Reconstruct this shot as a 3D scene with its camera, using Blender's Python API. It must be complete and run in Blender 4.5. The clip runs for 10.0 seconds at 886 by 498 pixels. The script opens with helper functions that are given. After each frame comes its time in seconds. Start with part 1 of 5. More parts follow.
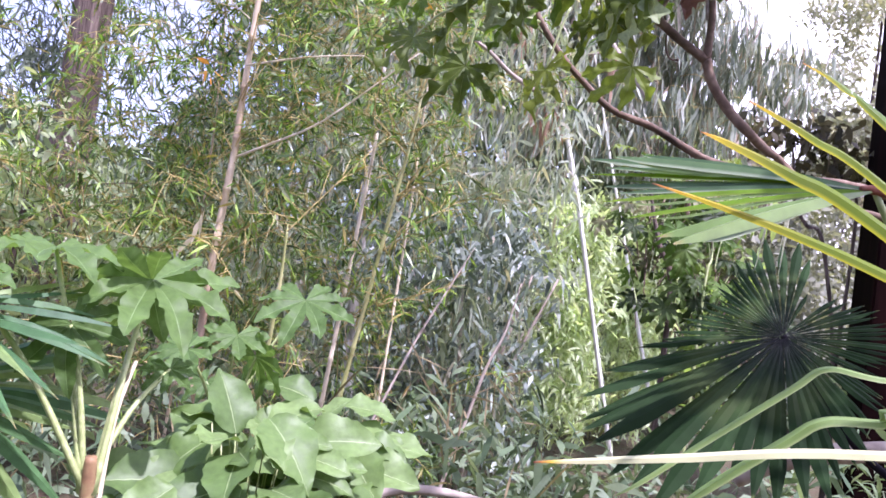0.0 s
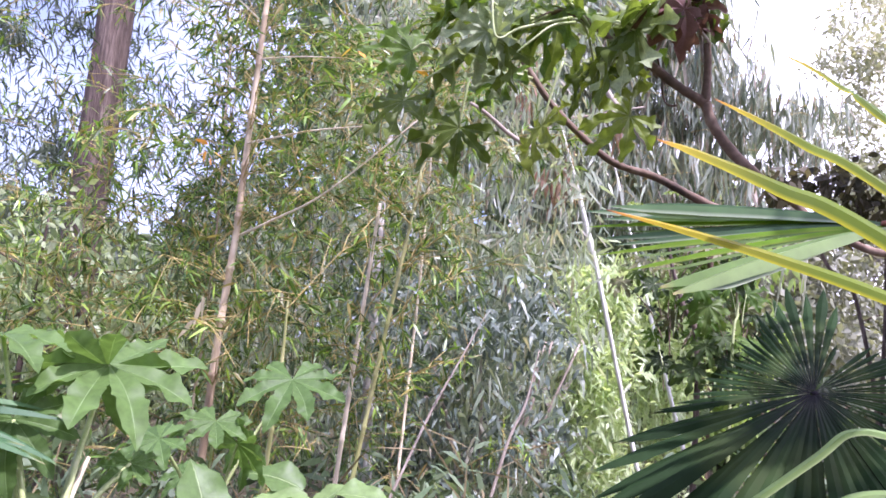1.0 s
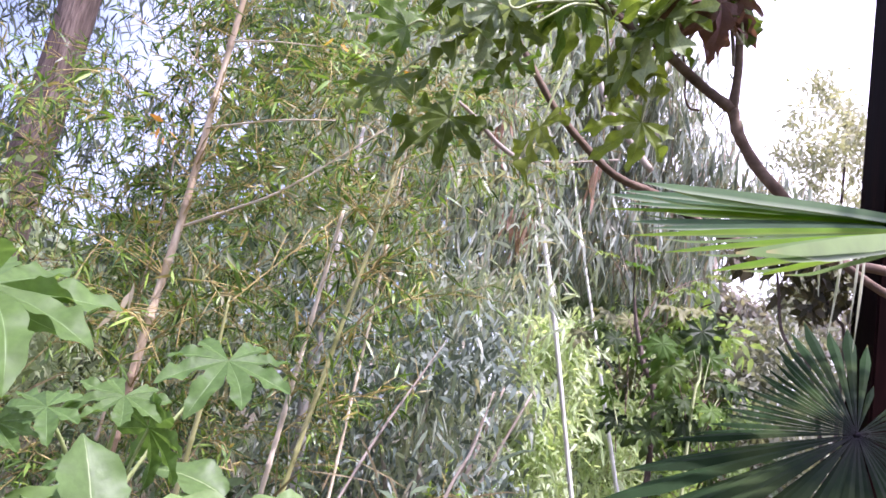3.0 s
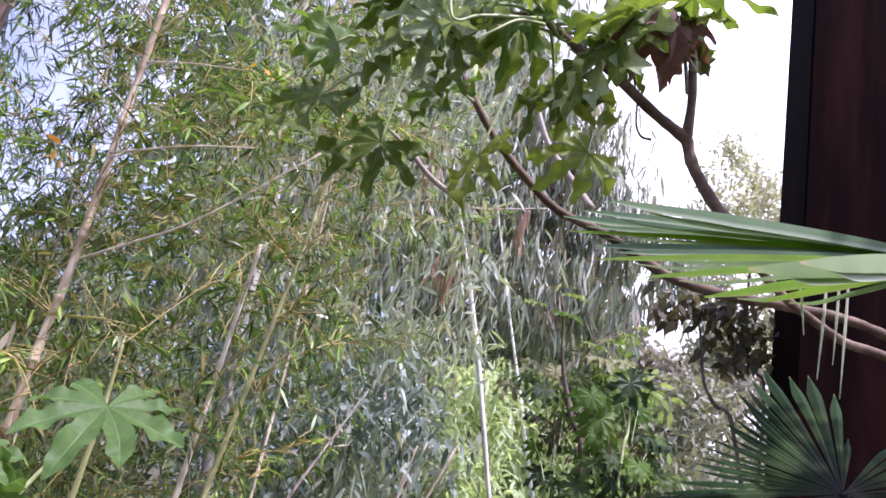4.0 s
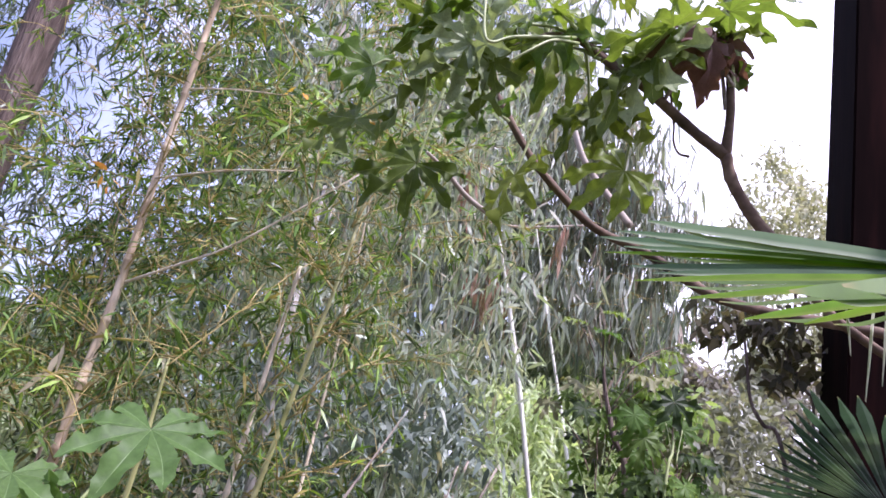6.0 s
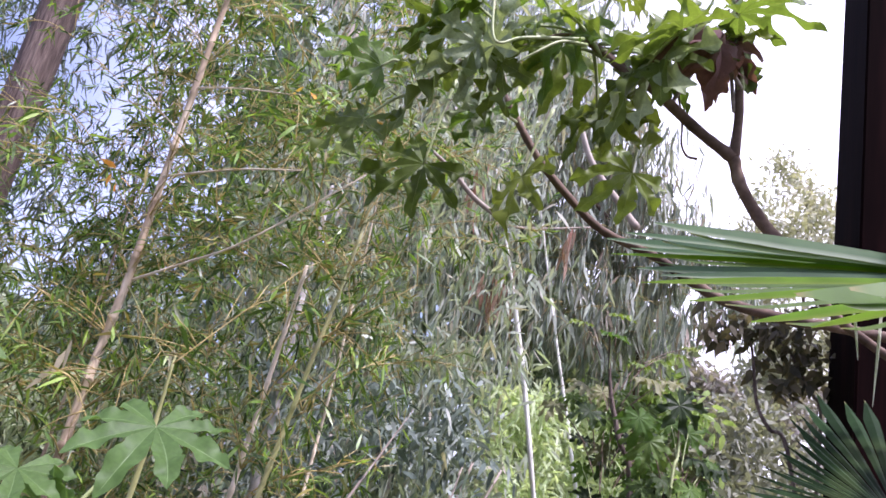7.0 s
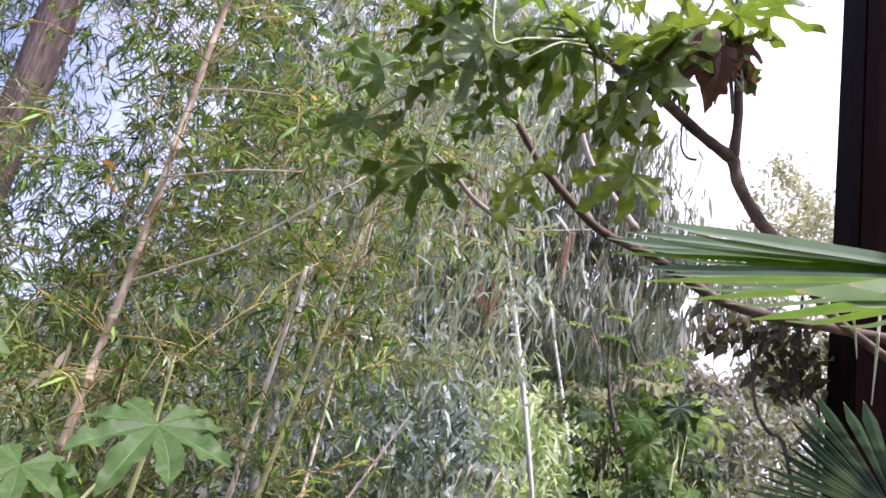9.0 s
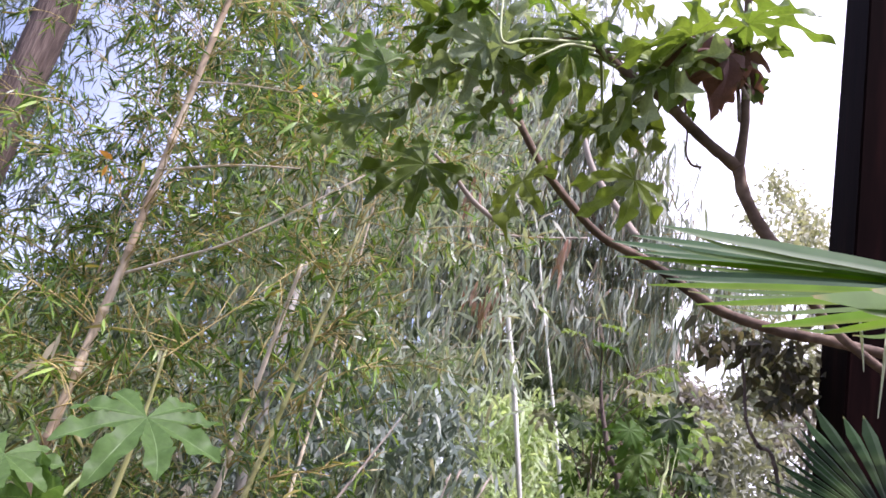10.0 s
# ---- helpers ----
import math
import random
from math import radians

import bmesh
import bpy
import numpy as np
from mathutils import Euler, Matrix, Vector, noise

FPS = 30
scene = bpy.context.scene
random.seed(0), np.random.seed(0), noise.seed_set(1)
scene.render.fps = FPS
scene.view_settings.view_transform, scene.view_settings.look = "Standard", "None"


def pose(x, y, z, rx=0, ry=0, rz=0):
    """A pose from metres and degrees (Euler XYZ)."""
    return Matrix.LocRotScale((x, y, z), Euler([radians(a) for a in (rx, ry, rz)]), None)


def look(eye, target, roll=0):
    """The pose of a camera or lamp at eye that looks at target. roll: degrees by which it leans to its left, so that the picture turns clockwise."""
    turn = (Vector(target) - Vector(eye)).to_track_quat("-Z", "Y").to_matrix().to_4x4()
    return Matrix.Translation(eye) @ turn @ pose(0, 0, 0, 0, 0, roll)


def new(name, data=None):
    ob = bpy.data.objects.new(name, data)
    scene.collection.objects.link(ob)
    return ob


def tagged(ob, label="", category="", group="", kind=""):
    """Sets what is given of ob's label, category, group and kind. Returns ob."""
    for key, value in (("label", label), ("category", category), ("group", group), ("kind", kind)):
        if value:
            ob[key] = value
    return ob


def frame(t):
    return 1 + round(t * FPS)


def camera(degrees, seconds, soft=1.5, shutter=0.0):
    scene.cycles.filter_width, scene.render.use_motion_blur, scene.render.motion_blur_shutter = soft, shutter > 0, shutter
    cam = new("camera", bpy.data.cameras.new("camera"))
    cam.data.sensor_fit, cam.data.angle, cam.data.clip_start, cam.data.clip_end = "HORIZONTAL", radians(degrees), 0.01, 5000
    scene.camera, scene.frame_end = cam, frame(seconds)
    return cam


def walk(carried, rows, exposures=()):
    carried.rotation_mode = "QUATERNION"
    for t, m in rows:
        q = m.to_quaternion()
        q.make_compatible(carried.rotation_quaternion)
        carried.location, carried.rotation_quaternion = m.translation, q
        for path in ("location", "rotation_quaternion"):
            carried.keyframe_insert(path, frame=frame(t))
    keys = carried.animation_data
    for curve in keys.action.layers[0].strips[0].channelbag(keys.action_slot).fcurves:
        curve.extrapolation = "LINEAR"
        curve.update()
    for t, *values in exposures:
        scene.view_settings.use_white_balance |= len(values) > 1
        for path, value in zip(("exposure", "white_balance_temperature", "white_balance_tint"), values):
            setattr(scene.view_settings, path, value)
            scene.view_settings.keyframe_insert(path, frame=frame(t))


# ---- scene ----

cam = camera(60.35, 10.0, soft=1.65)
# seconds, x, y, z, then the three turns in degrees
ROWS = [
    (0.0, 0.026, 0.002, 1.572, 92.34, -7.95, -0.06),
    (0.5, 0.050, 0.026, 1.584, 94.13, -4.74, 1.76),
    (1.0, 0.107, 0.130, 1.574, 97.51, -4.99, 2.07),
    (1.5, 0.099, 0.110, 1.562, 97.39, -6.03, 2.47),
    (2.0, 0.100, 0.101, 1.550, 95.31, -6.11, 2.89),
    (2.5, 0.195, 0.189, 1.466, 95.52, -8.59, 5.42),
    (2.8, 0.113, 0.398, 1.450, 100.65, -9.45, -1.14),
    (3.0, 0.037, 0.454, 1.446, 102.26, -10.83, -3.01),
    (3.2, -0.005, 0.522, 1.450, 103.87, -12.95, -3.90),
    (4.3, 0.045, 0.695, 1.444, 107.78, -9.72, -9.91),
    (4.5, 0.050, 0.704, 1.443, 108.12, -9.43, -9.59),
    (5.0, 0.047, 0.698, 1.443, 109.03, -9.90, -9.64),
    (5.5, 0.038, 0.681, 1.445, 108.62, -10.79, -7.74),
    (6.0, 0.032, 0.669, 1.454, 108.08, -10.79, -6.15),
    (7.5, 0.034, 0.670, 1.453, 108.10, -11.56, -5.80),
    (8.0, 0.033, 0.666, 1.453, 108.08, -10.88, -5.24),
    (8.5, 0.032, 0.665, 1.446, 108.08, -11.10, -5.43),
    (9.0, 0.031, 0.667, 1.445, 108.33, -11.53, -5.95),
    (9.5, 0.029, 0.665, 1.440, 108.88, -12.04, -5.92),
    (10.0, 0.022, 0.695, 1.439, 108.93, -13.13, -7.00),
]
walk(cam, [(t, pose(x, y, z, rx, ry, rz)) for t, x, y, z, rx, ry, rz in ROWS], [(0.0, 1.22, 5560, 42), (2.6, 1.17, 5680, 39), (3.2, 1.22, 5700, 40), (4.3, 0.75, 5620, 37), (7.4, 0.79, 5660, 37), (10.0, 0.79, 5800, 34)])

# ---- daylight: a bright sky with thin white cloud and a hazy high sun ----
SUN_ELEVATION, SUN_TURN = radians(66), radians(140)
world = bpy.data.worlds.new("sky")
scene.world = world
world.use_nodes = True
wn, wl = world.node_tree.nodes, world.node_tree.links
wn.clear()
sky = wn.new("ShaderNodeTexSky")
sky.sky_type, sky.sun_disc = "NISHITA", False
sky.sun_elevation, sky.sun_rotation = SUN_ELEVATION, SUN_TURN
sky.dust_density, sky.air_density = 2.0, 1.0
w_in = wn.new("ShaderNodeTexCoord")
cloud = wn.new("ShaderNodeTexNoise")
cloud.inputs["Scale"].default_value, cloud.inputs["Detail"].default_value = 2.2, 6.0
cloud_ramp = wn.new("ShaderNodeValToRGB")
cloud_ramp.color_ramp.elements[0].position, cloud_ramp.color_ramp.elements[1].position = 0.31, 0.80
cloud_mix = wn.new("ShaderNodeMix")
cloud_mix.data_type = "RGBA"
cloud_mix.inputs["B"].default_value = (8.6, 9.3, 11.6, 1)
w_bg, w_out = wn.new("ShaderNodeBackground"), wn.new("ShaderNodeOutputWorld")
w_bg.inputs["Strength"].default_value = 0.10
wl.new(w_in.outputs["Generated"], cloud.inputs["Vector"])
wl.new(cloud.outputs["Fac"], cloud_ramp.inputs["Fac"])
split = wn.new("ShaderNodeSeparateXYZ")
east = wn.new("ShaderNodeMapRange")
east.inputs["From Min"].default_value, east.inputs["From Max"].default_value = 0.0, 0.35
glare = wn.new("ShaderNodeMix")
glare.data_type = "RGBA"
glare.inputs["B"].default_value = (13.5, 13.5, 13.8, 1)
wl.new(w_in.outputs["Generated"], split.inputs[0])
wl.new(split.outputs["X"], east.inputs["Value"])
wl.new(east.outputs["Result"], glare.inputs["Factor"])
wl.new(cloud_ramp.outputs["Color"], cloud_mix.inputs["Factor"])
wl.new(cloud_mix.outputs["Result"], glare.inputs["A"])
wl.new(sky.outputs["Color"], cloud_mix.inputs["A"])
wl.new(glare.outputs["Result"], w_bg.inputs["Color"])
wl.new(w_bg.outputs["Background"], w_out.inputs["Surface"])

sun = new("sun", bpy.data.lights.new("sun", "SUN"))
sun.data.energy, sun.data.angle, sun.data.color = 4.2, radians(1.2), (1.0, 0.95, 0.86)
sun_way = Vector((math.sin(SUN_TURN) * math.cos(SUN_ELEVATION), math.cos(SUN_TURN) * math.cos(SUN_ELEVATION), math.sin(SUN_ELEVATION)))
sun.matrix_world = look(sun_way * 50, (0, 0, 0))

RNG = np.random.default_rng(11)


# ---- materials ----
def ramp_of(nodes, colours):
    r = nodes.new("ShaderNodeValToRGB")
    while len(r.color_ramp.elements) < len(colours):
        r.color_ramp.elements.new(0.5)
    for n, c in enumerate(colours):
        r.color_ramp.elements[n].position = n / max(1, len(colours) - 1)
        r.color_ramp.elements[n].color = (*c, 1)
    return r


def leaf_material(name, colours, rough=0.45, through_light=0.3, spec=0.5, single=False, vein=None, tip=None, grain=30.0):
    """A leaf: its tone differs from leaf to leaf, with fine mottling, and light passes through it. vein: colour of the ribs; tip: colours along it."""
    m = bpy.data.materials.new(name)
    m.use_nodes = True
    n, l = m.node_tree.nodes, m.node_tree.links
    n.clear()
    out, both = n.new("ShaderNodeOutputMaterial"), n.new("ShaderNodeMixShader")
    skin, back = n.new("ShaderNodeBsdfPrincipled"), n.new("ShaderNodeBsdfTranslucent")
    ramp = ramp_of(n, colours)
    if single:
        src = n.new("ShaderNodeObjectInfo").outputs["Random"]
    else:
        src = n.new("ShaderNodeNewGeometry").outputs["Random Per Island"]
    l.new(src, ramp.inputs["Fac"])
    tex = n.new("ShaderNodeTexNoise")
    tex.inputs["Scale"].default_value, tex.inputs["Detail"].default_value = grain, 4.0
    co = n.new("ShaderNodeTexCoord")
    l.new(co.outputs["Object"], tex.inputs["Vector"])
    big = n.new("ShaderNodeTexNoise")
    big.inputs["Scale"].default_value, big.inputs["Detail"].default_value = grain / 8, 3.0
    l.new(co.outputs["Object"], big.inputs["Vector"])
    span = n.new("ShaderNodeMapRange")
    span.inputs["From Min"].default_value, span.inputs["From Max"].default_value = 0.3, 0.7
    span.inputs["To Min"].default_value, span.inputs["To Max"].default_value = 0.7, 1.25
    mean = n.new("ShaderNodeMath")
    mean.operation = "ADD"
    half = n.new("ShaderNodeMath")
    half.operation, half.inputs[1].default_value = "MULTIPLY", 0.5
    l.new(tex.outputs["Fac"], mean.inputs[0])
    l.new(big.outputs["Fac"], mean.inputs[1])
    l.new(mean.outputs[0], half.inputs[0])
    l.new(half.outputs[0], span.inputs["Value"])
    tone = n.new("ShaderNodeVectorMath")
    tone.operation = "SCALE"
    l.new(ramp.outputs["Color"], tone.inputs[0])
    l.new(span.outputs["Result"], tone.inputs["Scale"])
    colour = tone.outputs[0]
    if vein:
        ribs = n.new("ShaderNodeAttribute")
        ribs.attribute_name = "rib"
        sharp = n.new("ShaderNodeMapRange")
        sharp.inputs["From Min"].default_value, sharp.inputs["From Max"].default_value = 0.84, 1.0
        l.new(ribs.outputs["Fac"], sharp.inputs["Value"])
        mix = n.new("ShaderNodeMix")
        mix.data_type = "RGBA"
        mix.inputs["B"].default_value = (*vein, 1)
        l.new(sharp.outputs["Result"], mix.inputs["Factor"])
        l.new(colour, mix.inputs["A"])
        colour = mix.outputs["Result"]
    if tip:
        along = n.new("ShaderNodeAttribute")
        along.attribute_name = "along"
        tips = n.new("ShaderNodeValToRGB")
        while len(tips.color_ramp.elements) < len(tip):
            tips.color_ramp.elements.new(0.5)
        for k, (place, c, _) in enumerate(tip):
            tips.color_ramp.elements[k].position, tips.color_ramp.elements[k].color = place, (*c, 1)
        amount = n.new("ShaderNodeValToRGB")
        while len(amount.color_ramp.elements) < len(tip):
            amount.color_ramp.elements.new(0.5)
        for k, (place, _, a) in enumerate(tip):
            amount.color_ramp.elements[k].position, amount.color_ramp.elements[k].color = place, (a, a, a, 1)
        l.new(along.outputs["Fac"], tips.inputs["Fac"])
        l.new(along.outputs["Fac"], amount.inputs["Fac"])
        mix = n.new("ShaderNodeMix")
        mix.data_type = "RGBA"
        l.new(amount.outputs["Color"], mix.inputs["Factor"])
        l.new(colour, mix.inputs["A"])
        l.new(tips.outputs["Color"], mix.inputs["B"])
        colour = mix.outputs["Result"]
    bump = n.new("ShaderNodeBump")
    bump.inputs["Strength"].default_value, bump.inputs["Distance"].default_value = 0.25, 0.004
    l.new(tex.outputs["Fac"], bump.inputs["Height"])
    l.new(bump.outputs["Normal"], skin.inputs["Normal"])
    l.new(colour, skin.inputs["Base Color"])
    warm = n.new("ShaderNodeVectorMath")
    warm.operation, warm.inputs[1].default_value = "MULTIPLY", (1.25, 1.28, 0.65)
    l.new(colour, warm.inputs[0])
    l.new(warm.outputs[0], back.inputs["Color"])
    skin.inputs["Roughness"].default_value = rough
    skin.inputs["Specular IOR Level"].default_value = spec
    both.inputs["Fac"].default_value = through_light
    l.new(skin.outputs["BSDF"], both.inputs[1])
    l.new(back.outputs["BSDF"], both.inputs[2])
    l.new(both.outputs["Shader"], out.inputs["Surface"])
    return m


def rough_material(name, colours, scale=8.0, stretch=(1, 1, 1), rough=0.8, bump=0.4, depth=0.01, spec=0.3):
    """Bark, cane, timber, soil: noise at two scales over the surface, with relief."""
    m = bpy.data.materials.new(name)
    m.use_nodes = True
    n, l = m.node_tree.nodes, m.node_tree.links
    skin = n["Principled BSDF"]
    co, mp = n.new("ShaderNodeTexCoord"), n.new("ShaderNodeMapping")
    mp.inputs["Scale"].default_value = stretch
    l.new(co.outputs["Object"], mp.inputs["Vector"])
    fine, wide = n.new("ShaderNodeTexNoise"), n.new("ShaderNodeTexNoise")
    fine.inputs["Scale"].default_value, fine.inputs["Detail"].default_value = scale * 5, 5.0
    wide.inputs["Scale"].default_value, wide.inputs["Detail"].default_value = scale, 4.0
    for tex in (fine, wide):
        l.new(mp.outputs["Vector"], tex.inputs["Vector"])
    mix = n.new("ShaderNodeMath")
    mix.operation = "MULTIPLY_ADD"
    mix.inputs[1].default_value, mix.inputs[2].default_value = 0.45, 0.0
    l.new(fine.outputs["Fac"], mix.inputs[0])
    l.new(wide.outputs["Fac"], mix.inputs[2])
    span = n.new("ShaderNodeMapRange")
    span.inputs["From Min"].default_value, span.inputs["From Max"].default_value = 0.45, 1.0
    l.new(mix.outputs[0], span.inputs["Value"])
    ramp = ramp_of(n, colours)
    l.new(span.outputs["Result"], ramp.inputs["Fac"])
    l.new(ramp.outputs["Color"], skin.inputs["Base Color"])
    b = n.new("ShaderNodeBump")
    b.inputs["Strength"].default_value, b.inputs["Distance"].default_value = bump, depth
    l.new(mix.outputs[0], b.inputs["Height"])
    l.new(b.outputs["Normal"], skin.inputs["Normal"])
    skin.inputs["Roughness"].default_value = rough
    skin.inputs["Specular IOR Level"].default_value = spec
    return m


BAMBOO_TONES = [(0.015, 0.034, 0.008), (0.11, 0.205, 0.03), (0.036, 0.075, 0.017), (0.31, 0.45, 0.06), (0.14, 0.265, 0.034), (0.04, 0.08, 0.02), (0.36, 0.29, 0.075)]
M_BAMBOO = leaf_material("bamboo_leaf", BAMBOO_TONES, 0.38, 0.35, 0.6)
M_BAMBOO_ONE = leaf_material("single_bamboo_leaf", BAMBOO_TONES, 0.38, 0.35, 0.6, True)
# Sunlight on the pale bush is put into these raised leaf tones.
M_BAMBOO_SUNLIT = leaf_material("sunlit_bamboo_leaf", [(0.20, 0.28, 0.13), (0.48, 0.58, 0.33), (0.60, 0.68, 0.46), (0.38, 0.48, 0.24), (0.68, 0.74, 0.56)], 0.45, 0.48)
M_DROOP = leaf_material("grey_green_leaf", [(0.18, 0.24, 0.17), (0.33, 0.38, 0.29), (0.44, 0.48, 0.40), (0.25, 0.31, 0.22), (0.50, 0.45, 0.38)], 0.45, 0.5, 0.55)
M_DROOP_RED = leaf_material("reddish_leaf", [(0.34, 0.16, 0.11), (0.28, 0.19, 0.13), (0.40, 0.25, 0.18)], 0.45, 0.3)
M_CURTAIN = leaf_material("dark_hanging_leaf", [(0.11, 0.145, 0.105), (0.22, 0.265, 0.20), (0.35, 0.39, 0.32), (0.50, 0.53, 0.46), (0.14, 0.18, 0.125), (0.42, 0.33, 0.27)], 0.40, 0.32, 0.6)
M_GUM = leaf_material("gum_leaf", [(0.055, 0.075, 0.06), (0.11, 0.14, 0.105), (0.20, 0.235, 0.17)], 0.45, 0.3, 0.4)
M_BLUE = leaf_material("blue_green_leaf", [(0.075, 0.105, 0.085), (0.17, 0.22, 0.18), (0.38, 0.43, 0.38)], 0.5, 0.25, 0.35)
M_FAR = leaf_material("far_leaf", [(0.08, 0.12, 0.07), (0.15, 0.20, 0.11), (0.22, 0.26, 0.16)], 0.6, 0.3, grain=4.0)
# Distance haze is mixed into this greyed green.
M_FAR_HAZE_GREY = leaf_material("far_haze_grey_leaf", [(0.17, 0.18, 0.14), (0.25, 0.26, 0.20), (0.32, 0.33, 0.24)], 0.6, 0.35, grain=4.0)
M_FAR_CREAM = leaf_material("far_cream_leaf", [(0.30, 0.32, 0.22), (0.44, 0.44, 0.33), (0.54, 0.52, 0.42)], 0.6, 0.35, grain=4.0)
# Pinkish grey leaf colour that carries the distance haze.
M_FAR_HAZE_PINK = leaf_material("far_haze_pink_leaf", [(0.24, 0.22, 0.21), (0.34, 0.31, 0.29), (0.38, 0.37, 0.30)], 0.6, 0.35, grain=4.0)
M_GREEN_BRIGHT = leaf_material("bright_green_leaf", [(0.13, 0.21, 0.06), (0.30, 0.42, 0.13), (0.42, 0.52, 0.22), (0.2, 0.3, 0.09)], 0.5, 0.5, 0.4)
M_LEFT = leaf_material("light_green_leaf", [(0.23, 0.30, 0.15), (0.37, 0.44, 0.25), (0.44, 0.49, 0.32)], 0.55, 0.4, 0.3)
M_LOW = leaf_material("low_leaf", [(0.05, 0.09, 0.04), (0.13, 0.19, 0.10), (0.22, 0.28, 0.17), (0.09, 0.14, 0.06)], 0.5, 0.35, 0.4)
M_SHRUB = leaf_material("dark_shrub_leaf", [(0.045, 0.045, 0.03), (0.10, 0.09, 0.06), (0.18, 0.15, 0.10)], 0.5, 0.4, 0.2)
M_BROWN_LEAF = leaf_material("dead_leaf", [(0.14, 0.062, 0.058), (0.20, 0.10, 0.085), (0.10, 0.045, 0.045)], 0.65, 0.3, single=True)
M_STRAW = leaf_material("straw", [(0.22, 0.17, 0.10), (0.30, 0.25, 0.15), (0.18, 0.15, 0.08)], 0.8, 0.3, 0.1)
M_ORANGE = leaf_material("orange_leaf", [(0.62, 0.36, 0.04), (0.70, 0.28, 0.03), (0.58, 0.42, 0.06)], 0.5, 0.4, 0.3)
M_DRY = leaf_material("dry_leaf", [(0.46, 0.41, 0.28), (0.54, 0.48, 0.34), (0.38, 0.33, 0.21)], 0.8, 0.3, 0.1)
M_FATSIA = leaf_material("lobed_leaf_green", [(0.095, 0.172, 0.046), (0.12, 0.202, 0.056), (0.085, 0.152, 0.04)], 0.5, 0.42, 0.25, True, vein=(0.28, 0.41, 0.18), grain=14.0)
M_TREE_LEAF = leaf_material("tree_leaf_green", [(0.075, 0.115, 0.018), (0.115, 0.155, 0.026), (0.17, 0.215, 0.036)], 0.5, 0.38, 0.18, True, vein=(0.30, 0.34, 0.13), grain=12.0)
# The shrubs' shade is put into this darkened leaf colour.
M_SHRUB_SHADED = leaf_material("shrub_leaf_shaded", [(0.02, 0.036, 0.011), (0.035, 0.06, 0.016), (0.10, 0.16, 0.032)], 0.46, 0.35, 0.2, True)
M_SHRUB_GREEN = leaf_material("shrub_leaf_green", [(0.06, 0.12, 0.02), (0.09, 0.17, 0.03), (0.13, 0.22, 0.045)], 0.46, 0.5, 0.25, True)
M_SHRUB_OLIVE = leaf_material("shrub_leaf_olive", [(0.16, 0.17, 0.07), (0.24, 0.24, 0.12), (0.07, 0.08, 0.03)], 0.46, 0.35, 0.3, True)
# Yellowish leaves, and sunlight on or through leaves put into their colour.
M_TREE_LEAF_LIT_YELLOW = leaf_material("tree_leaf_lit_yellow_green", [(0.14, 0.215, 0.035), (0.21, 0.245, 0.035)], 0.42, 0.45, 0.5, True, vein=(0.30, 0.33, 0.11))
M_TREE_LEAF_FRESH = leaf_material("tree_leaf_fresh_green", [(0.085, 0.155, 0.02), (0.115, 0.19, 0.026)], 0.42, 0.5, 0.35, True, vein=(0.25, 0.36, 0.10))
M_TREE_LEAF_PALE = leaf_material("tree_leaf_underside", [(0.24, 0.30, 0.15), (0.28, 0.34, 0.18)], 0.5, 0.35, 0.4, True, vein=(0.4, 0.45, 0.25))
M_BROAD = leaf_material("broad_leaf_green", [(0.125, 0.21, 0.058), (0.18, 0.27, 0.092), (0.08, 0.145, 0.038)], 0.46, 0.3, 0.32, True, vein=(0.37, 0.46, 0.24), grain=10.0)
M_PALM = leaf_material("palm_leaf_green", [(0.045, 0.11, 0.045), (0.06, 0.14, 0.055), (0.085, 0.17, 0.06)], 0.5, 0.3, 0.25, True, tip=[(0.0, (0.1, 0.2, 0.06), 0.0), (0.9, (0.2, 0.26, 0.08), 0.0), (1.0, (0.35, 0.27, 0.12), 0.8)], grain=18)
# Shade is put into this green: near black, blackest towards the hub.
M_PALM_SHADED = leaf_material("palm_leaf_shaded", [(0.009, 0.021, 0.007), (0.014, 0.031, 0.010), (0.021, 0.045, 0.015)], 0.7, 0.14, 0.05, True, tip=[(0.0, (0.018, 0.014, 0.02), 0.95), (0.3, (0.02, 0.03, 0.02), 0.4), (0.6, (0.2, 0.26, 0.08), 0.0), (0.95, (0.2, 0.26, 0.08), 0.0), (1.0, (0.2, 0.16, 0.08), 0.8)], grain=18)
# The pale edge stripes stand for light and shade on the pleats.
M_PALM_PLEAT_LIGHT = leaf_material("palm_leaf_pleat_light", [(0.07, 0.14, 0.055), (0.10, 0.19, 0.07), (0.13, 0.22, 0.085)], 0.4, 0.4, 0.5, True, vein=(0.46, 0.53, 0.36), grain=18)
# Light coming through the lower leaflets is put into this yellow-green.
M_PALM_BACKLIT = leaf_material("palm_leaf_backlit", [(0.18, 0.34, 0.025), (0.24, 0.38, 0.035)], 0.45, 0.6, 0.35, True, vein=(0.30, 0.38, 0.08), grain=18)
M_PALM_BENT = leaf_material("palm_leaf_bent", [(0.14, 0.23, 0.06), (0.19, 0.28, 0.09)], 0.45, 0.35, 0.4, True, vein=(0.33, 0.40, 0.18), grain=18)
M_PALM_LIGHT = leaf_material("palm_leaf_light", [(0.13, 0.22, 0.06), (0.18, 0.28, 0.085), (0.22, 0.31, 0.11)], 0.42, 0.45, 0.5, True, tip=[(0.0, (0.2, 0.3, 0.1), 0.0), (0.88, (0.3, 0.34, 0.12), 0.0), (1.0, (0.4, 0.3, 0.14), 0.8)], grain=18)
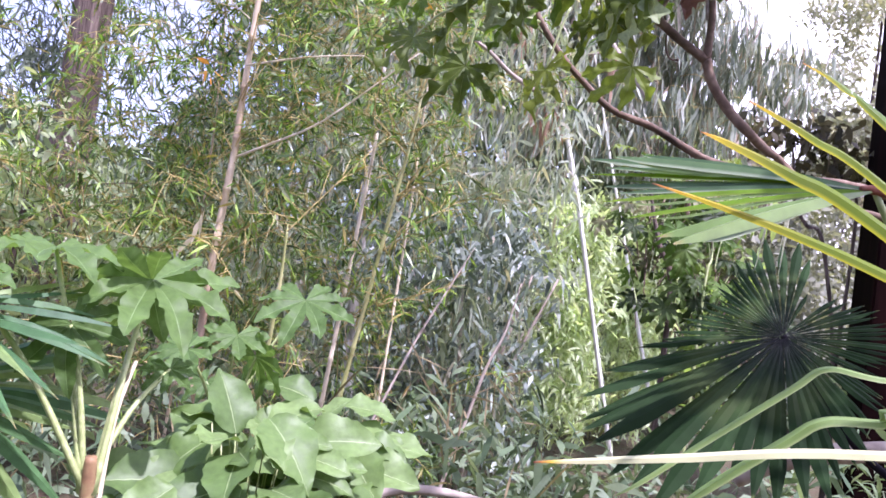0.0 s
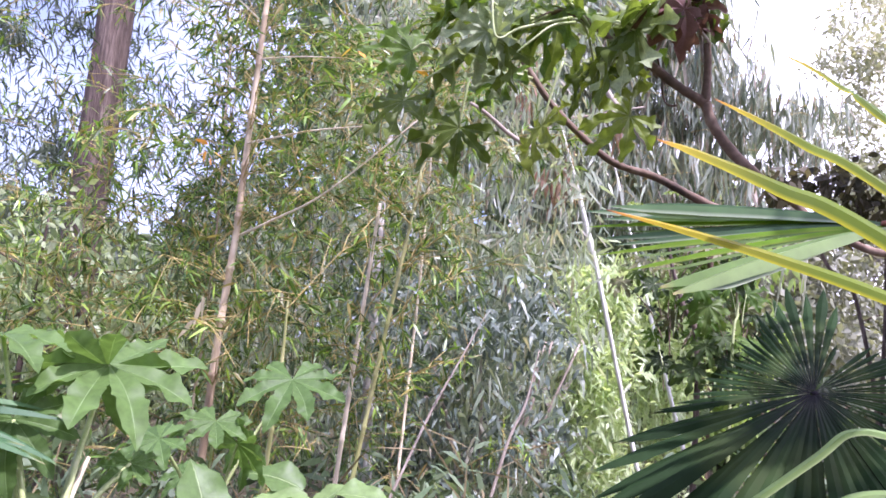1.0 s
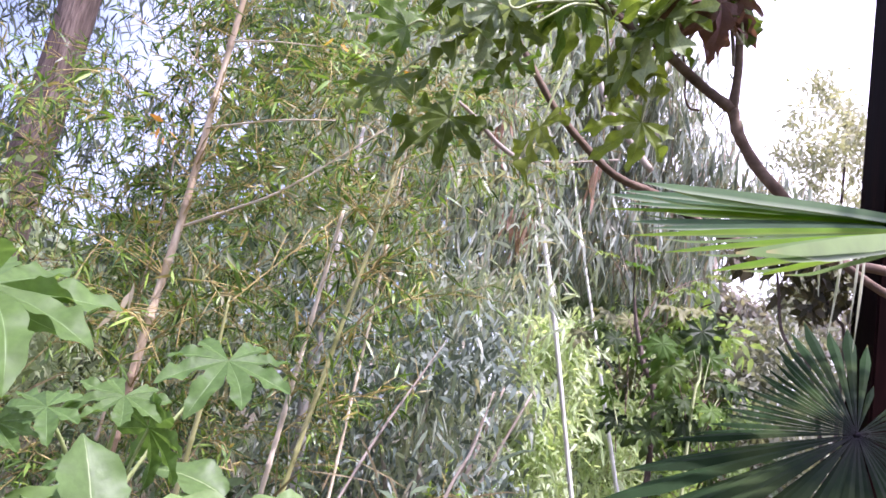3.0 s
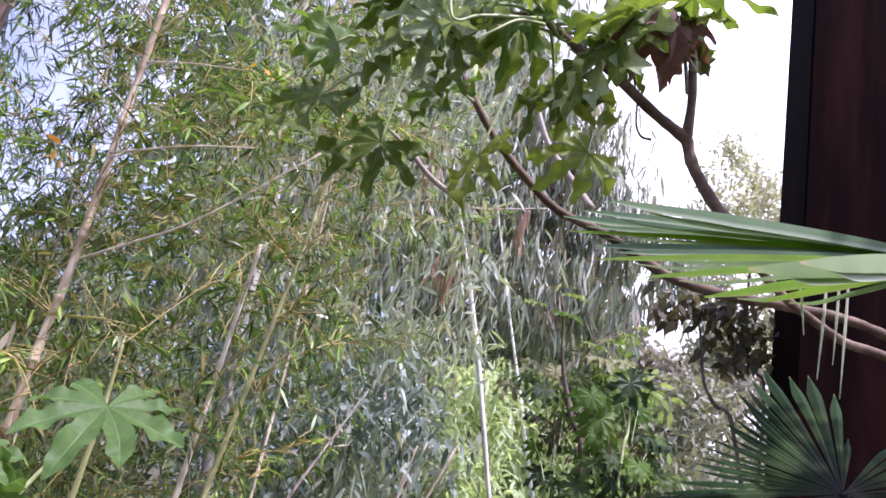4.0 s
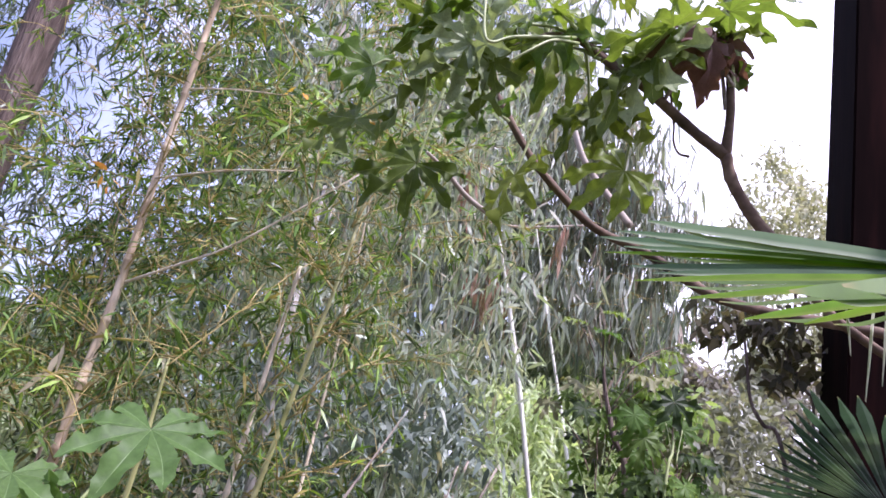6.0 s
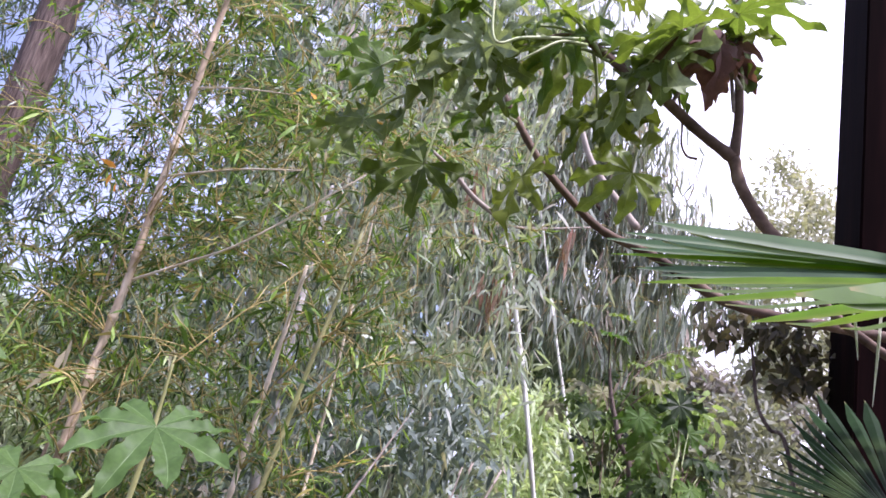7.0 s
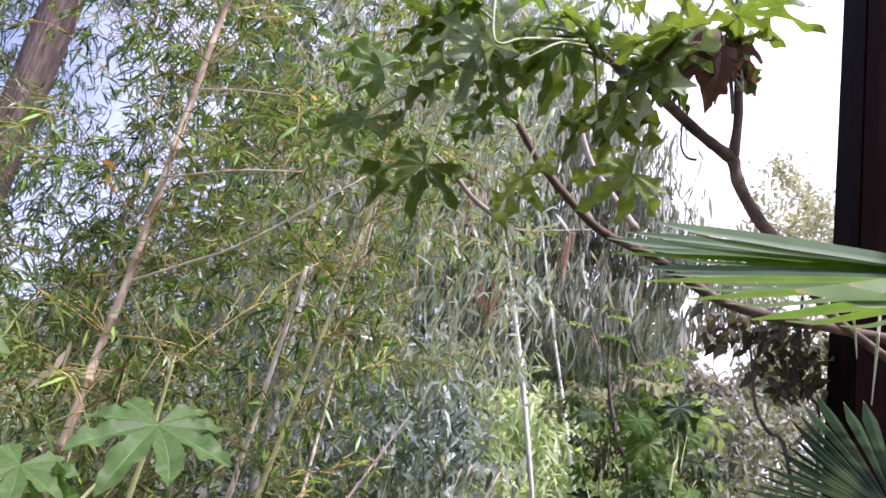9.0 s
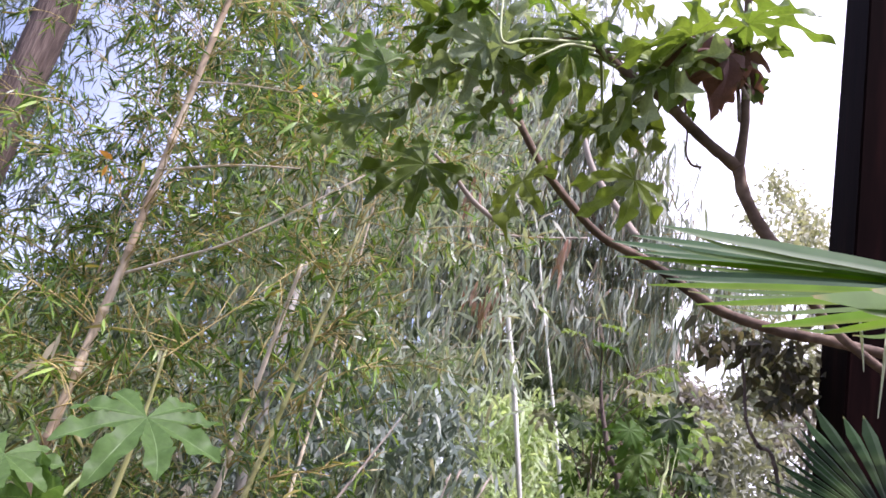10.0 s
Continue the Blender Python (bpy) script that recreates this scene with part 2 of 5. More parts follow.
M_PALM_YELLOW = leaf_material("palm_leaf_yellowing", [(0.07, 0.13, 0.012), (0.10, 0.16, 0.016)], 0.45, 0.4, 0.2, True, vein=(0.50, 0.46, 0.012), tip=[(0.0, (0.16, 0.26, 0.04), 0.3), (0.6, (0.36, 0.38, 0.03), 0.15), (0.88, (0.58, 0.42, 0.02), 0.75), (0.97, (0.5, 0.22, 0.04), 1.0), (1.0, (0.10, 0.04, 0.03), 1.0)], grain=18)
M_PALM_WITHERED = leaf_material("palm_leaf_withered", [(0.40, 0.42, 0.31), (0.50, 0.51, 0.40)], 0.6, 0.25, 0.2, True, grain=18)
M_PALM_PALE = leaf_material("palm_leaf_pale", [(0.48, 0.50, 0.27), (0.54, 0.55, 0.32)], 0.4, 0.25, 0.5, True, tip=[(0.0, (0.5, 0.5, 0.3), 0.0), (0.82, (0.56, 0.52, 0.3), 0.2), (0.92, (0.55, 0.38, 0.04), 1.0), (0.97, (0.36, 0.14, 0.03), 1.0), (1.0, (0.09, 0.03, 0.02), 1.0)], grain=18)

M_CANE = rough_material("bamboo_cane_brown", [(0.19, 0.12, 0.072), (0.42, 0.32, 0.20), (0.68, 0.60, 0.44)], 5.0, (1, 1, 0.25), 0.5, 0.2, 0.003, 0.5)
M_CANE_PALE = rough_material("bamboo_cane_pale", [(0.48, 0.39, 0.26), (0.68, 0.58, 0.41), (0.79, 0.72, 0.56)], 6.0, (1, 1, 0.25), 0.5, 0.2, 0.003, 0.5)
M_CANE_GREEN = rough_material("bamboo_cane_green", [(0.13, 0.14, 0.045), (0.26, 0.27, 0.09), (0.43, 0.40, 0.19)], 6.0, (1, 1, 0.25), 0.45, 0.15, 0.003, 0.5)
M_TWIG = rough_material("twig", [(0.22, 0.16, 0.05), (0.38, 0.30, 0.10), (0.48, 0.41, 0.20)], 10.0, (1, 1, 1), 0.6, 0.2, 0.003)
M_BARK = rough_material("grey_brown_bark", [(0.03, 0.021, 0.017), (0.13, 0.095, 0.078), (0.30, 0.235, 0.195)], 11.0, (1, 1, 0.10), 0.9, 1.0, 0.08)
M_BARK_GREY = rough_material("pale_grey_bark", [(0.16, 0.14, 0.12), (0.36, 0.34, 0.30), (0.58, 0.57, 0.52)], 9.0, (1, 1, 0.4), 0.85, 0.5, 0.01)
M_BARK_WHITE = rough_material("white_bark", [(0.42, 0.40, 0.34), (0.75, 0.74, 0.67), (0.9, 0.89, 0.84)], 6.0, (1, 1, 0.5), 0.7, 0.3, 0.006)
M_LIMB = rough_material("brown_limb_bark", [(0.04, 0.028, 0.02), (0.15, 0.10, 0.07), (0.31, 0.23, 0.165)], 9.0, (1, 1, 1), 0.8, 0.6, 0.008)
M_STICK = rough_material("bare_stick", [(0.22, 0.175, 0.14), (0.37, 0.31, 0.25), (0.50, 0.44, 0.37)], 8.0, (1, 1, 1), 0.8, 0.4, 0.005)
M_PETIOLE = rough_material("green_stalk", [(0.22, 0.28, 0.09), (0.34, 0.40, 0.16), (0.44, 0.46, 0.24)], 12.0, (1, 1, 1), 0.45, 0.1, 0.002, 0.5)
M_STALK_BASE = rough_material("reddish_stalk_base", [(0.12, 0.07, 0.04), (0.24, 0.14, 0.07), (0.33, 0.27, 0.12)], 14.0, (1, 1, 1), 0.6, 0.3, 0.004)
M_HUB = rough_material("red_brown_hub", [(0.10, 0.03, 0.02), (0.22, 0.07, 0.04), (0.30, 0.14, 0.08)], 20.0, (1, 1, 1), 0.6, 0.3, 0.003)
# Dark brown timber, taken near black to carry the shade on the post.
M_POST = rough_material("dark_timber_in_shade", [(0.0016, 0.0010, 0.001), (0.006, 0.0026, 0.0024), (0.018, 0.0065, 0.0055)], 3.0, (1, 1, 0.12), 0.85, 0.5, 0.006, 0.02)
M_SOIL = rough_material("leaf_litter", [(0.03, 0.022, 0.014), (0.08, 0.058, 0.034), (0.06, 0.065, 0.03), (0.15, 0.11, 0.065)], 7.0, (1, 1, 1), 0.95, 1.0, 0.05)


# ---- mesh tools ----
def curve_through(points, radii, steps=6):
    """Points and radii along a smooth line through the given ones."""
    p = np.array(points, float)
    r = np.interp(np.linspace(0, 1, len(p)), np.linspace(0, 1, len(radii)), radii)
    e = np.vstack([2 * p[0] - p[1], p, 2 * p[-1] - p[-2]])
    outp, outr = [], []
    for k in range(len(p) - 1):
        a, b, c, d = e[k], e[k + 1], e[k + 2], e[k + 3]
        for s in np.linspace(0, 1, steps, endpoint=False):
            outp.append(0.5 * (2 * b + (c - a) * s + (2 * a - 5 * b + 4 * c - d) * s * s + (3 * b - a - 3 * c + d) * s**3))
            outr.append(r[k] * (1 - s) + r[k + 1] * s)
    return np.array(outp + [p[-1]]), np.array(outr + [r[-1]])


def tube(points, radii, sides=8, steps=6, knobs=0.0):
    """A round stem with closed ends; knobs: how uneven its thickness is."""
    p, r = curve_through(points, radii, steps)
    if knobs:
        r = r * (1 + knobs * RNG.normal(size=len(r)))
    t = np.gradient(p, axis=0)
    t /= np.linalg.norm(t, axis=1)[:, None] + 1e-9
    side = np.cross(t[0], (0.31, 0.87, 0.21))
    side /= np.linalg.norm(side)
    verts, faces = [], []
    ang = np.linspace(0, 2 * np.pi, sides, endpoint=False)
    for k in range(len(p)):
        side = side - t[k] * (side @ t[k])
        side /= np.linalg.norm(side)
        up = np.cross(t[k], side)
        verts.append(p[k] + r[k] * (np.cos(ang)[:, None] * side + np.sin(ang)[:, None] * up))
    verts = np.vstack(verts)
    for k in range(len(p) - 1):
        for s in range(sides):
            a, b = k * sides + s, k * sides + (s + 1) % sides
            faces.append((a, b, b + sides, a + sides))
    faces.append(tuple(range(sides))[::-1])
    faces.append(tuple(range((len(p) - 1) * sides, len(p) * sides)))
    return verts, faces


def grounded(points):
    """The points with a foot on the ground before them, straight on from the lowest two."""
    a, b = np.array(points[0], float), np.array(points[1], float)
    return [tuple(a + (a - b) * a[2] / max(b[2] - a[2], 0.05))] + list(points)


def merged(shapes):
    """Several (verts, faces) as one."""
    verts, faces, n = [], [], 0
    for v, f in shapes:
        verts.append(v)
        faces += [tuple(i + n for i in q) for q in f]
        n += len(v)
    return np.vstack(verts), faces


def mesh_of(name, shape, material, smooth=True, extra=None):
    me = bpy.data.meshes.new(name)
    me.from_pydata([tuple(v) for v in shape[0]], [], shape[1])
    if smooth:
        me.shade_smooth()
    me.materials.append(material)
    for key, values in (extra or {}).items():
        me.attributes.new(key, "FLOAT", "POINT").data.foreach_set("value", np.asarray(values, np.float32))
    me.update()
    return me


def part(name, data, parent, label="", m=None):
    """One mesh object under a thing or under a part."""
    ob = new(name, data)
    ob.parent = parent
    if m is not None:
        ob.matrix_basis = m
    return tagged(ob, label)


def thing(name, place, label, category, group="", kind=""):
    ob = new(name)
    ob.empty_display_size = 0.1
    ob.location = place
    return tagged(ob, label, category, group, kind)


def stem(name, points, radii, material, parent, label="", sides=8, steps=6, knobs=0.0):
    """A stem in world places, under a thing whose origin may lie anywhere."""
    base = Vector(parent.matrix_basis.translation)
    if parent.parent:
        base += parent.parent.matrix_basis.translation
    v, f = tube(points, radii, sides, steps, knobs)
    return part(name, mesh_of(name, (v - np.array(base), f), material), parent, label)


def unit(v):
    v = np.asarray(v, float)
    return v / (np.linalg.norm(v, axis=-1, keepdims=True) + 1e-9)


def leaf_mass(name, P, D, L, W, material, parent, label="", droop=0.25, flat=0.8, kind="", curl=0.0):
    """Many narrow pointed leaves in one mesh: where each starts, where it points, its length and width; curl: how far they bow sideways."""
    P, D = np.asarray(P, float), unit(D)
    n = len(P)
    L, W = np.broadcast_to(L, n)[:, None], np.broadcast_to(W, n)[:, None]
    side = unit(np.cross(D, np.array([0, 0, 1.0]) + flat * RNG.normal(size=(n, 3))))
    sag = np.array([0, 0, -1.0]) * droop * L * RNG.uniform(0.3, 1.4, (n, 1))
    sag = sag + curl * L * RNG.normal(size=(n, 1)) * side + curl * L * RNG.normal(size=(n, 1)) * np.cross(D, side)
    v = np.stack([P, P + D * L * 0.3 + side * W * 0.5 + sag * 0.06, P + D * L * 0.3 - side * W * 0.5 + sag * 0.06,
                  P + D * L * 0.68 + side * W * 0.34 + sag * 0.4, P + D * L * 0.68 - side * W * 0.34 + sag * 0.4, P + D * L + sag], 1)
    me = bpy.data.meshes.new(name)
    me.vertices.add(6 * n)
    me.vertices.foreach_set("co", v.astype(np.float32).ravel())
    loops = (np.array([0, 2, 1, 1, 2, 4, 3, 3, 4, 5]) + 6 * np.arange(n)[:, None]).ravel()
    starts = (np.array([0, 3, 7]) + 10 * np.arange(n)[:, None]).ravel()
    me.loops.add(len(loops))
    me.loops.foreach_set("vertex_index", loops.astype(np.int32))
    me.polygons.add(len(starts))
    me.polygons.foreach_set("loop_start", starts.astype(np.int32))
    me.update(calc_edges=True)
    me.validate()
    me.materials.append(material)
    ob = part(name, me, parent, label)
    ob.matrix_basis = Matrix.Translation(-Vector(parent.matrix_basis.translation))
    return tagged(ob, kind=kind)


def clumped(n, low, high, clumps, spread, power=1.0):
    """n places in clumps inside a box."""
    c = RNG.uniform(low, high, (clumps, 3))
    k = RNG.integers(0, clumps, n)
    return c[k] + RNG.normal(size=(n, 3)) * np.asarray(spread) * RNG.uniform(0.3, 1.2, (clumps, 1))[k] ** power


def basis(place, axis, normal, scale=1.0):
    """A pose with y along axis and z along normal."""
    y = Vector(axis).normalized()
    x = y.cross(Vector(normal)).normalized()
    z = x.cross(y)
    m = Matrix((x, y, z)).transposed().to_4x4()
    m.translation = place
    return m @ Matrix.Diagonal((scale, scale, scale, 1))


# ---- ground ----
def ground_sheet():
    xs = np.concatenate([-np.geomspace(900, 8, 14), np.linspace(-6, 6, 41), np.geomspace(8, 900, 14)])
    verts = [(x, y + 4, 0.05 * noise.noise((x * 0.7, y * 0.7, 0)) + 0.02 * noise.noise((x * 3, y * 3, 2))) for y in xs for x in xs]
    n = len(xs)
    faces = [(j * n + i, j * n + i + 1, (j + 1) * n + i + 1, (j + 1) * n + i) for j in range(n - 1) for i in range(n - 1)]
    ob = new("ground", mesh_of("ground", (np.array(verts), faces), M_SOIL))
    tagged(ob, "brown soil covered in leaf litter under the plants", "ground", kind="structure")


ground_sheet()


# ---- the timber post ----
def timber_post():
    post = thing("timber_post", (3.82, 6.13, 0), "thick square dark brown timber post standing among palm fronds", "post")
    bm = bmesh.new()
    bmesh.ops.create_cube(bm, size=1.0)
    bmesh.ops.scale(bm, vec=(0.78, 0.78, 7.6), verts=bm.verts)
    bmesh.ops.translate(bm, vec=(0, 0, 3.8), verts=bm.verts)
    bmesh.ops.bevel(bm, geom=list(bm.edges), offset=0.015, segments=2, affect="EDGES")
    me = bpy.data.meshes.new("shaft")
    bm.to_mesh(me)
    bm.free()
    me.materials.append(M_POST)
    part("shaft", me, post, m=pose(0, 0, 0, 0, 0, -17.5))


timber_post()


# Added out of view behind the camera to hold back sky light.
def unseen_wall():
    bm = bmesh.new()
    bmesh.ops.create_cube(bm, size=1.0)
    bmesh.ops.scale(bm, vec=(9.0, 0.25, 3.2), verts=bm.verts)
    me = bpy.data.meshes.new("unseen_wall_south")
    bm.to_mesh(me)
    bm.free()
    me.materials.append(M_POST)
    ob = new("unseen_wall_south", me)
    ob.location = (0, -2.2, 1.6)
    tagged(ob, "unseen dark timber wall added behind the camera to block sky light", "wall", kind="structure")


unseen_wall()


# ---- bamboo ----
def cane(name, points, r0, r1, material, parent, internode=0.26, label=""):
    """A bamboo cane with swollen rings at its nodes."""
    p, r = curve_through(points, (r0, r1), 24)
    seg = np.r_[0, np.cumsum(np.linalg.norm(np.diff(p, axis=0), axis=1))]
    marks = []
    for k in range(int(seg[-1] / internode) + 1):
        a = k * internode
        marks += [a - 0.012, a - 0.004, a + 0.004, a + 0.012, a + internode * 0.5]
    marks = np.array([a for a in sorted(marks) if 0 <= a <= seg[-1]] + [seg[-1]])
    q = np.stack([np.interp(marks, seg, p[:, k]) for k in range(3)], 1)
    rr = np.interp(marks, seg, r)
    off = np.abs((marks + internode / 2) % internode - internode / 2)
    rr = rr * np.where(off < 0.006, 1.22, 1.0)
    return stem(name, q, rr, material, parent, label, sides=9, steps=1)


def sprays(branches, n_per_m, length, spread, leaf=(0.045, 0.108), k=(4, 9), twig_len=(0.06, 0.24), sink=0.12):
    """Leaves in small fans at the ends of twigs all along the branches. Gives leaf places, ways and lengths, and the twigs."""
    P, D, L, twigs = [], [], [], []
    for pts in branches:
        p, _ = curve_through(pts, (1, 1), 8)
        total = np.linalg.norm(np.diff(p, axis=0), axis=1).sum()
        for _ in range(max(2, int(total * n_per_m))):
            s = RNG.uniform(0.08, 1.0) * (len(p) - 1)
            i = min(int(s), len(p) - 2)
            a = p[i] + (p[i + 1] - p[i]) * (s - i)
            way = unit(unit(p[i + 1] - p[i]) * 0.5 + RNG.normal(size=3) * spread + (0, 0, -0.1))
            b = a + way * RNG.uniform(*twig_len)
            if RNG.random() < 0.55:
                twigs.append(tube([a, (a + b) / 2 + (0, 0, 0.01), b], (0.0026, 0.0012), 4, 2))
            m = RNG.integers(*k)
            for _ in range(m):
                P.append(b - way * RNG.uniform(0, 0.08))
                D.append(unit(way + RNG.normal(size=3) * 0.7 + (0, 0, -sink)))
                L.append(RNG.uniform(*leaf))
    return np.array(P), np.array(D), np.array(L), twigs


def bamboo_clump():
    clump = thing("bamboo_clump", (-1.15, 4.0, 0), "tall bamboo clump with brown and green canes and fine leaves", "bamboo")
    c1 = cane("cane", [(-1.19, 4.00, 0), (-1.173, 3.960, 1.319), (-1.157, 3.960, 1.791), (-1.143, 3.960, 2.052), (-1.137, 3.950, 2.548), (-1.125, 3.930, 3.013), (-1.116, 3.930, 3.489), (-1.09, 3.95, 4.2), (-1.02, 3.9, 5.0)], 0.022, 0.011, M_CANE, clump, 0.27, "thick brown cane")
    c2 = cane("cane", grounded([(-0.470, 3.900, 1.284), (-0.441, 3.880, 1.721), (-0.410, 3.860, 2.176), (-0.404, 3.860, 2.267)]), 0.013, 0.007, M_CANE_PALE, clump, 0.22, "thin dry pale cane, broken off at the top")
    c3 = cane("cane", grounded([(-0.338, 3.700, 1.315), (-0.263, 3.700, 1.897), (-0.228, 3.700, 2.153), (-0.197, 3.750, 2.542), (-0.208, 3.900, 2.996)]), 0.012, 0.005, M_CANE_GREEN, clump, 0.24, "yellow-green cane")
    c4 = cane("cane", grounded([(-0.652, 3.200, 1.298), (-0.645, 3.200, 1.472), (-0.648, 3.200, 1.671), (-0.660, 3.250, 1.714)]), 0.011, 0.003, M_CANE_GREEN, clump, 0.24, "green cane")
    cane("cane", grounded([(-1.446, 4.500, 1.153), (-1.434, 4.500, 1.799), (-1.446, 4.500, 2.422), (-1.502, 4.500, 3.347)]), 0.010, 0.004, M_CANE, clump, 0.25)
    cane("cane", grounded([(-0.239, 4.600, 1.375), (-0.225, 4.600, 1.998), (-0.224, 4.600, 2.619), (-0.238, 4.600, 3.228)]), 0.010, 0.004, M_CANE_PALE, clump, 0.22)
    long_ones = []

    def side(points, r, material):
        stem("branch", points, (r, r * 0.45), material, clump, sides=6)
        long_ones.append(points)

    side([(-1.154, 3.980, 2.052), (-0.883, 3.800, 2.150), (-0.642, 3.700, 2.276), (-0.231, 3.600, 2.630)], 0.0075, M_CANE_PALE)
    side([(-1.134, 3.930, 2.540), (-0.772, 3.700, 2.564), (-0.483, 3.550, 2.566)], 0.006, M_CANE_PALE)
    side([(-1.120, 3.930, 2.999), (-0.868, 3.750, 2.958), (-0.613, 3.600, 2.910)], 0.005, M_CANE_PALE)
    side([(-1.155, 3.930, 3.221), (-1.242, 3.900, 3.288), (-1.327, 3.850, 3.341)], 0.004, M_CANE_PALE)
    side([(-1.166, 3.950, 2.307), (-1.231, 3.900, 2.359), (-1.294, 3.850, 2.445)], 0.004, M_TWIG)
    side([(-1.154, 3.930, 2.783), (-1.233, 3.900, 2.835), (-1.356, 3.900, 2.935)], 0.0035, M_CANE_PALE)
    side([(-1.148, 3.980, 1.504), (-1.036, 3.900, 1.594), (-0.820, 3.800, 1.721)], 0.0045, M_TWIG)
    side([(-1.152, 3.980, 2.048), (-0.929, 3.700, 1.862), (-0.689, 3.300, 1.696)], 0.0035, M_CANE_GREEN)
    side([(-0.650, 3.200, 1.680), (-0.533, 3.250, 1.849), (-0.365, 3.300, 2.073)], 0.0032, M_TWIG)
    side([(-1.171, 3.950, 2.284), (-1.146, 4.100, 2.441), (-1.062, 4.200, 2.572)], 0.0035, M_TWIG)
    side([(-1.169, 3.970, 1.814), (-1.282, 3.800, 1.874), (-1.390, 3.700, 1.907)], 0.004, M_TWIG)
    side([(-1.125, 3.930, 3.013), (-1.336, 4.000, 3.122), (-1.804, 4.200, 3.423)], 0.004, M_TWIG)
    side([(-0.252, 3.700, 1.946), (-0.116, 3.600, 2.049), (0.072, 3.600, 2.220)], 0.004, M_TWIG)
    side([(-0.223, 3.650, 2.141), (-0.375, 3.600, 2.271), (-0.507, 3.600, 2.336)], 0.004, M_TWIG)
    side([(-0.202, 3.600, 2.410), (-0.085, 3.600, 2.513), (0.090, 3.600, 2.581)], 0.004, M_CANE_GREEN)
    side([(-0.303, 3.800, 1.673), (-0.156, 3.800, 1.820), (0.048, 3.900, 1.975)], 0.004, M_TWIG)
    side([(-0.859, 4.100, 2.368), (-0.943, 4.100, 2.606), (-0.978, 4.100, 2.867)], 0.004, M_TWIG)
    # leafy branches all through the clump
    branches = list(long_ones)
    # short yellow-brown twigs in tufts at the rings of the canes
    for x, y, low, high, lean in ((-1.15, 3.95, 1.3, 3.6, 0.02), (-0.24, 3.72, 1.4, 2.9, 0.05), (-0.42, 3.87, 1.4, 2.2, 0.05), (-1.44, 4.5, 1.5, 3.2, 0.0)):
        for z in np.arange(low, high, 0.26):
            for _ in range(3):
                a = np.array((x + lean * (z - 2), y, z))
                b = a + unit((RNG.normal(0, 0.7), RNG.normal(-0.2, 0.4), RNG.uniform(0.3, 1.0))) * RNG.uniform(0.12, 0.34)
                pts = [a, (a + b) / 2 + (0, 0, 0.02), b]
                stem("branch", pts, (0.0038, 0.0016), M_TWIG, clump, sides=5, steps=3)
                branches.append(pts)
    spare = len(branches)
    for _ in range(600):
        x, y = RNG.uniform(-3.4, 0.1), RNG.choice([RNG.uniform(4.05, 5.4), RNG.uniform(3.5, 5.4)])
        z = RNG.uniform(0.5, 4.6)
        if x < -1.25 - 0.42 * (y - 3.6) and z > 2.55 + 0.12 * (y - 4.3) + 0.5 * max(0, x + 1.9):
            if RNG.random() < 0.92:
                continue
        elif x > -0.45 and RNG.random() < (0.75 if z < 2.0 else 0.35):
            continue
        elif x < -1.55 and z < 2.6 and RNG.random() < 0.4:
            continue
        a = np.array((x, y, z))
        way = unit((RNG.normal(0.15, 0.7), RNG.normal(-0.2, 0.4), RNG.normal(0.35, 0.35)))
        b = a + way * RNG.uniform(0.3, 0.7)
        branches.append([a, (a + b) / 2 + (0, 0, 0.03), b + (0, 0, -0.04)])
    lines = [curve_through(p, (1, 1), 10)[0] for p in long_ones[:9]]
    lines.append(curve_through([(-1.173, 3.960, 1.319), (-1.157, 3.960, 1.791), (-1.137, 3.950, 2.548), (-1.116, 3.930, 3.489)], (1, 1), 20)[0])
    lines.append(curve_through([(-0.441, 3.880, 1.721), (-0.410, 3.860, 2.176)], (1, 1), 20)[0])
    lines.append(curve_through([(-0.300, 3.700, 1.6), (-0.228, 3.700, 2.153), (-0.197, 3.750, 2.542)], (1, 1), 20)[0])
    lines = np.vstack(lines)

    def keeps_canes_in_view(P):
        """Drops the leaves that would hide the main canes and side branches from the camera."""
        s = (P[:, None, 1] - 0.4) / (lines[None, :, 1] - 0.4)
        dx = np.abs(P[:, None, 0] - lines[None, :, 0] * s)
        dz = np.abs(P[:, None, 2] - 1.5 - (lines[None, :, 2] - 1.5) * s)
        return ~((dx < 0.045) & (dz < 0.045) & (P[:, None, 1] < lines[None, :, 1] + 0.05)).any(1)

    P, D, L, twigs = sprays(branches, 30, 0.5, 0.6)
    ok = keeps_canes_in_view(P)
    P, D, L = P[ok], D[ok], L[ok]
    W = L * RNG.uniform(0.10, 0.16, len(L))
    # the leaves nearest to the camera, one by one; the rest joined
    first = np.argsort(P[:, 1])
    single, rest = first[:290], first[290:]
    leaf_mass("foliage", P[rest], D[rest], L[rest], W[rest], M_BAMBOO, clump, "narrow green bamboo leaves", 0.18, 0.6, "stuff")
    shapes = []
    for k in range(3):
        w = 0.075 + 0.012 * k
        v = np.array([(0, 0, 0), (w, 0.3, -0.01), (0, 0.3, 0.015), (-w, 0.3, -0.01), (0.68 * w, 0.68, -0.05 - 0.02 * k), (0, 0.68, -0.03 - 0.02 * k), (-0.68 * w, 0.68, -0.05 - 0.02 * k), (0, 1, -0.10 - 0.04 * k)])
        shapes.append(mesh_of("leaf", (v, [(0, 1, 2), (0, 2, 3), (1, 4, 5, 2), (2, 5, 6, 3), (4, 7, 5), (5, 7, 6)]), M_BAMBOO_ONE))
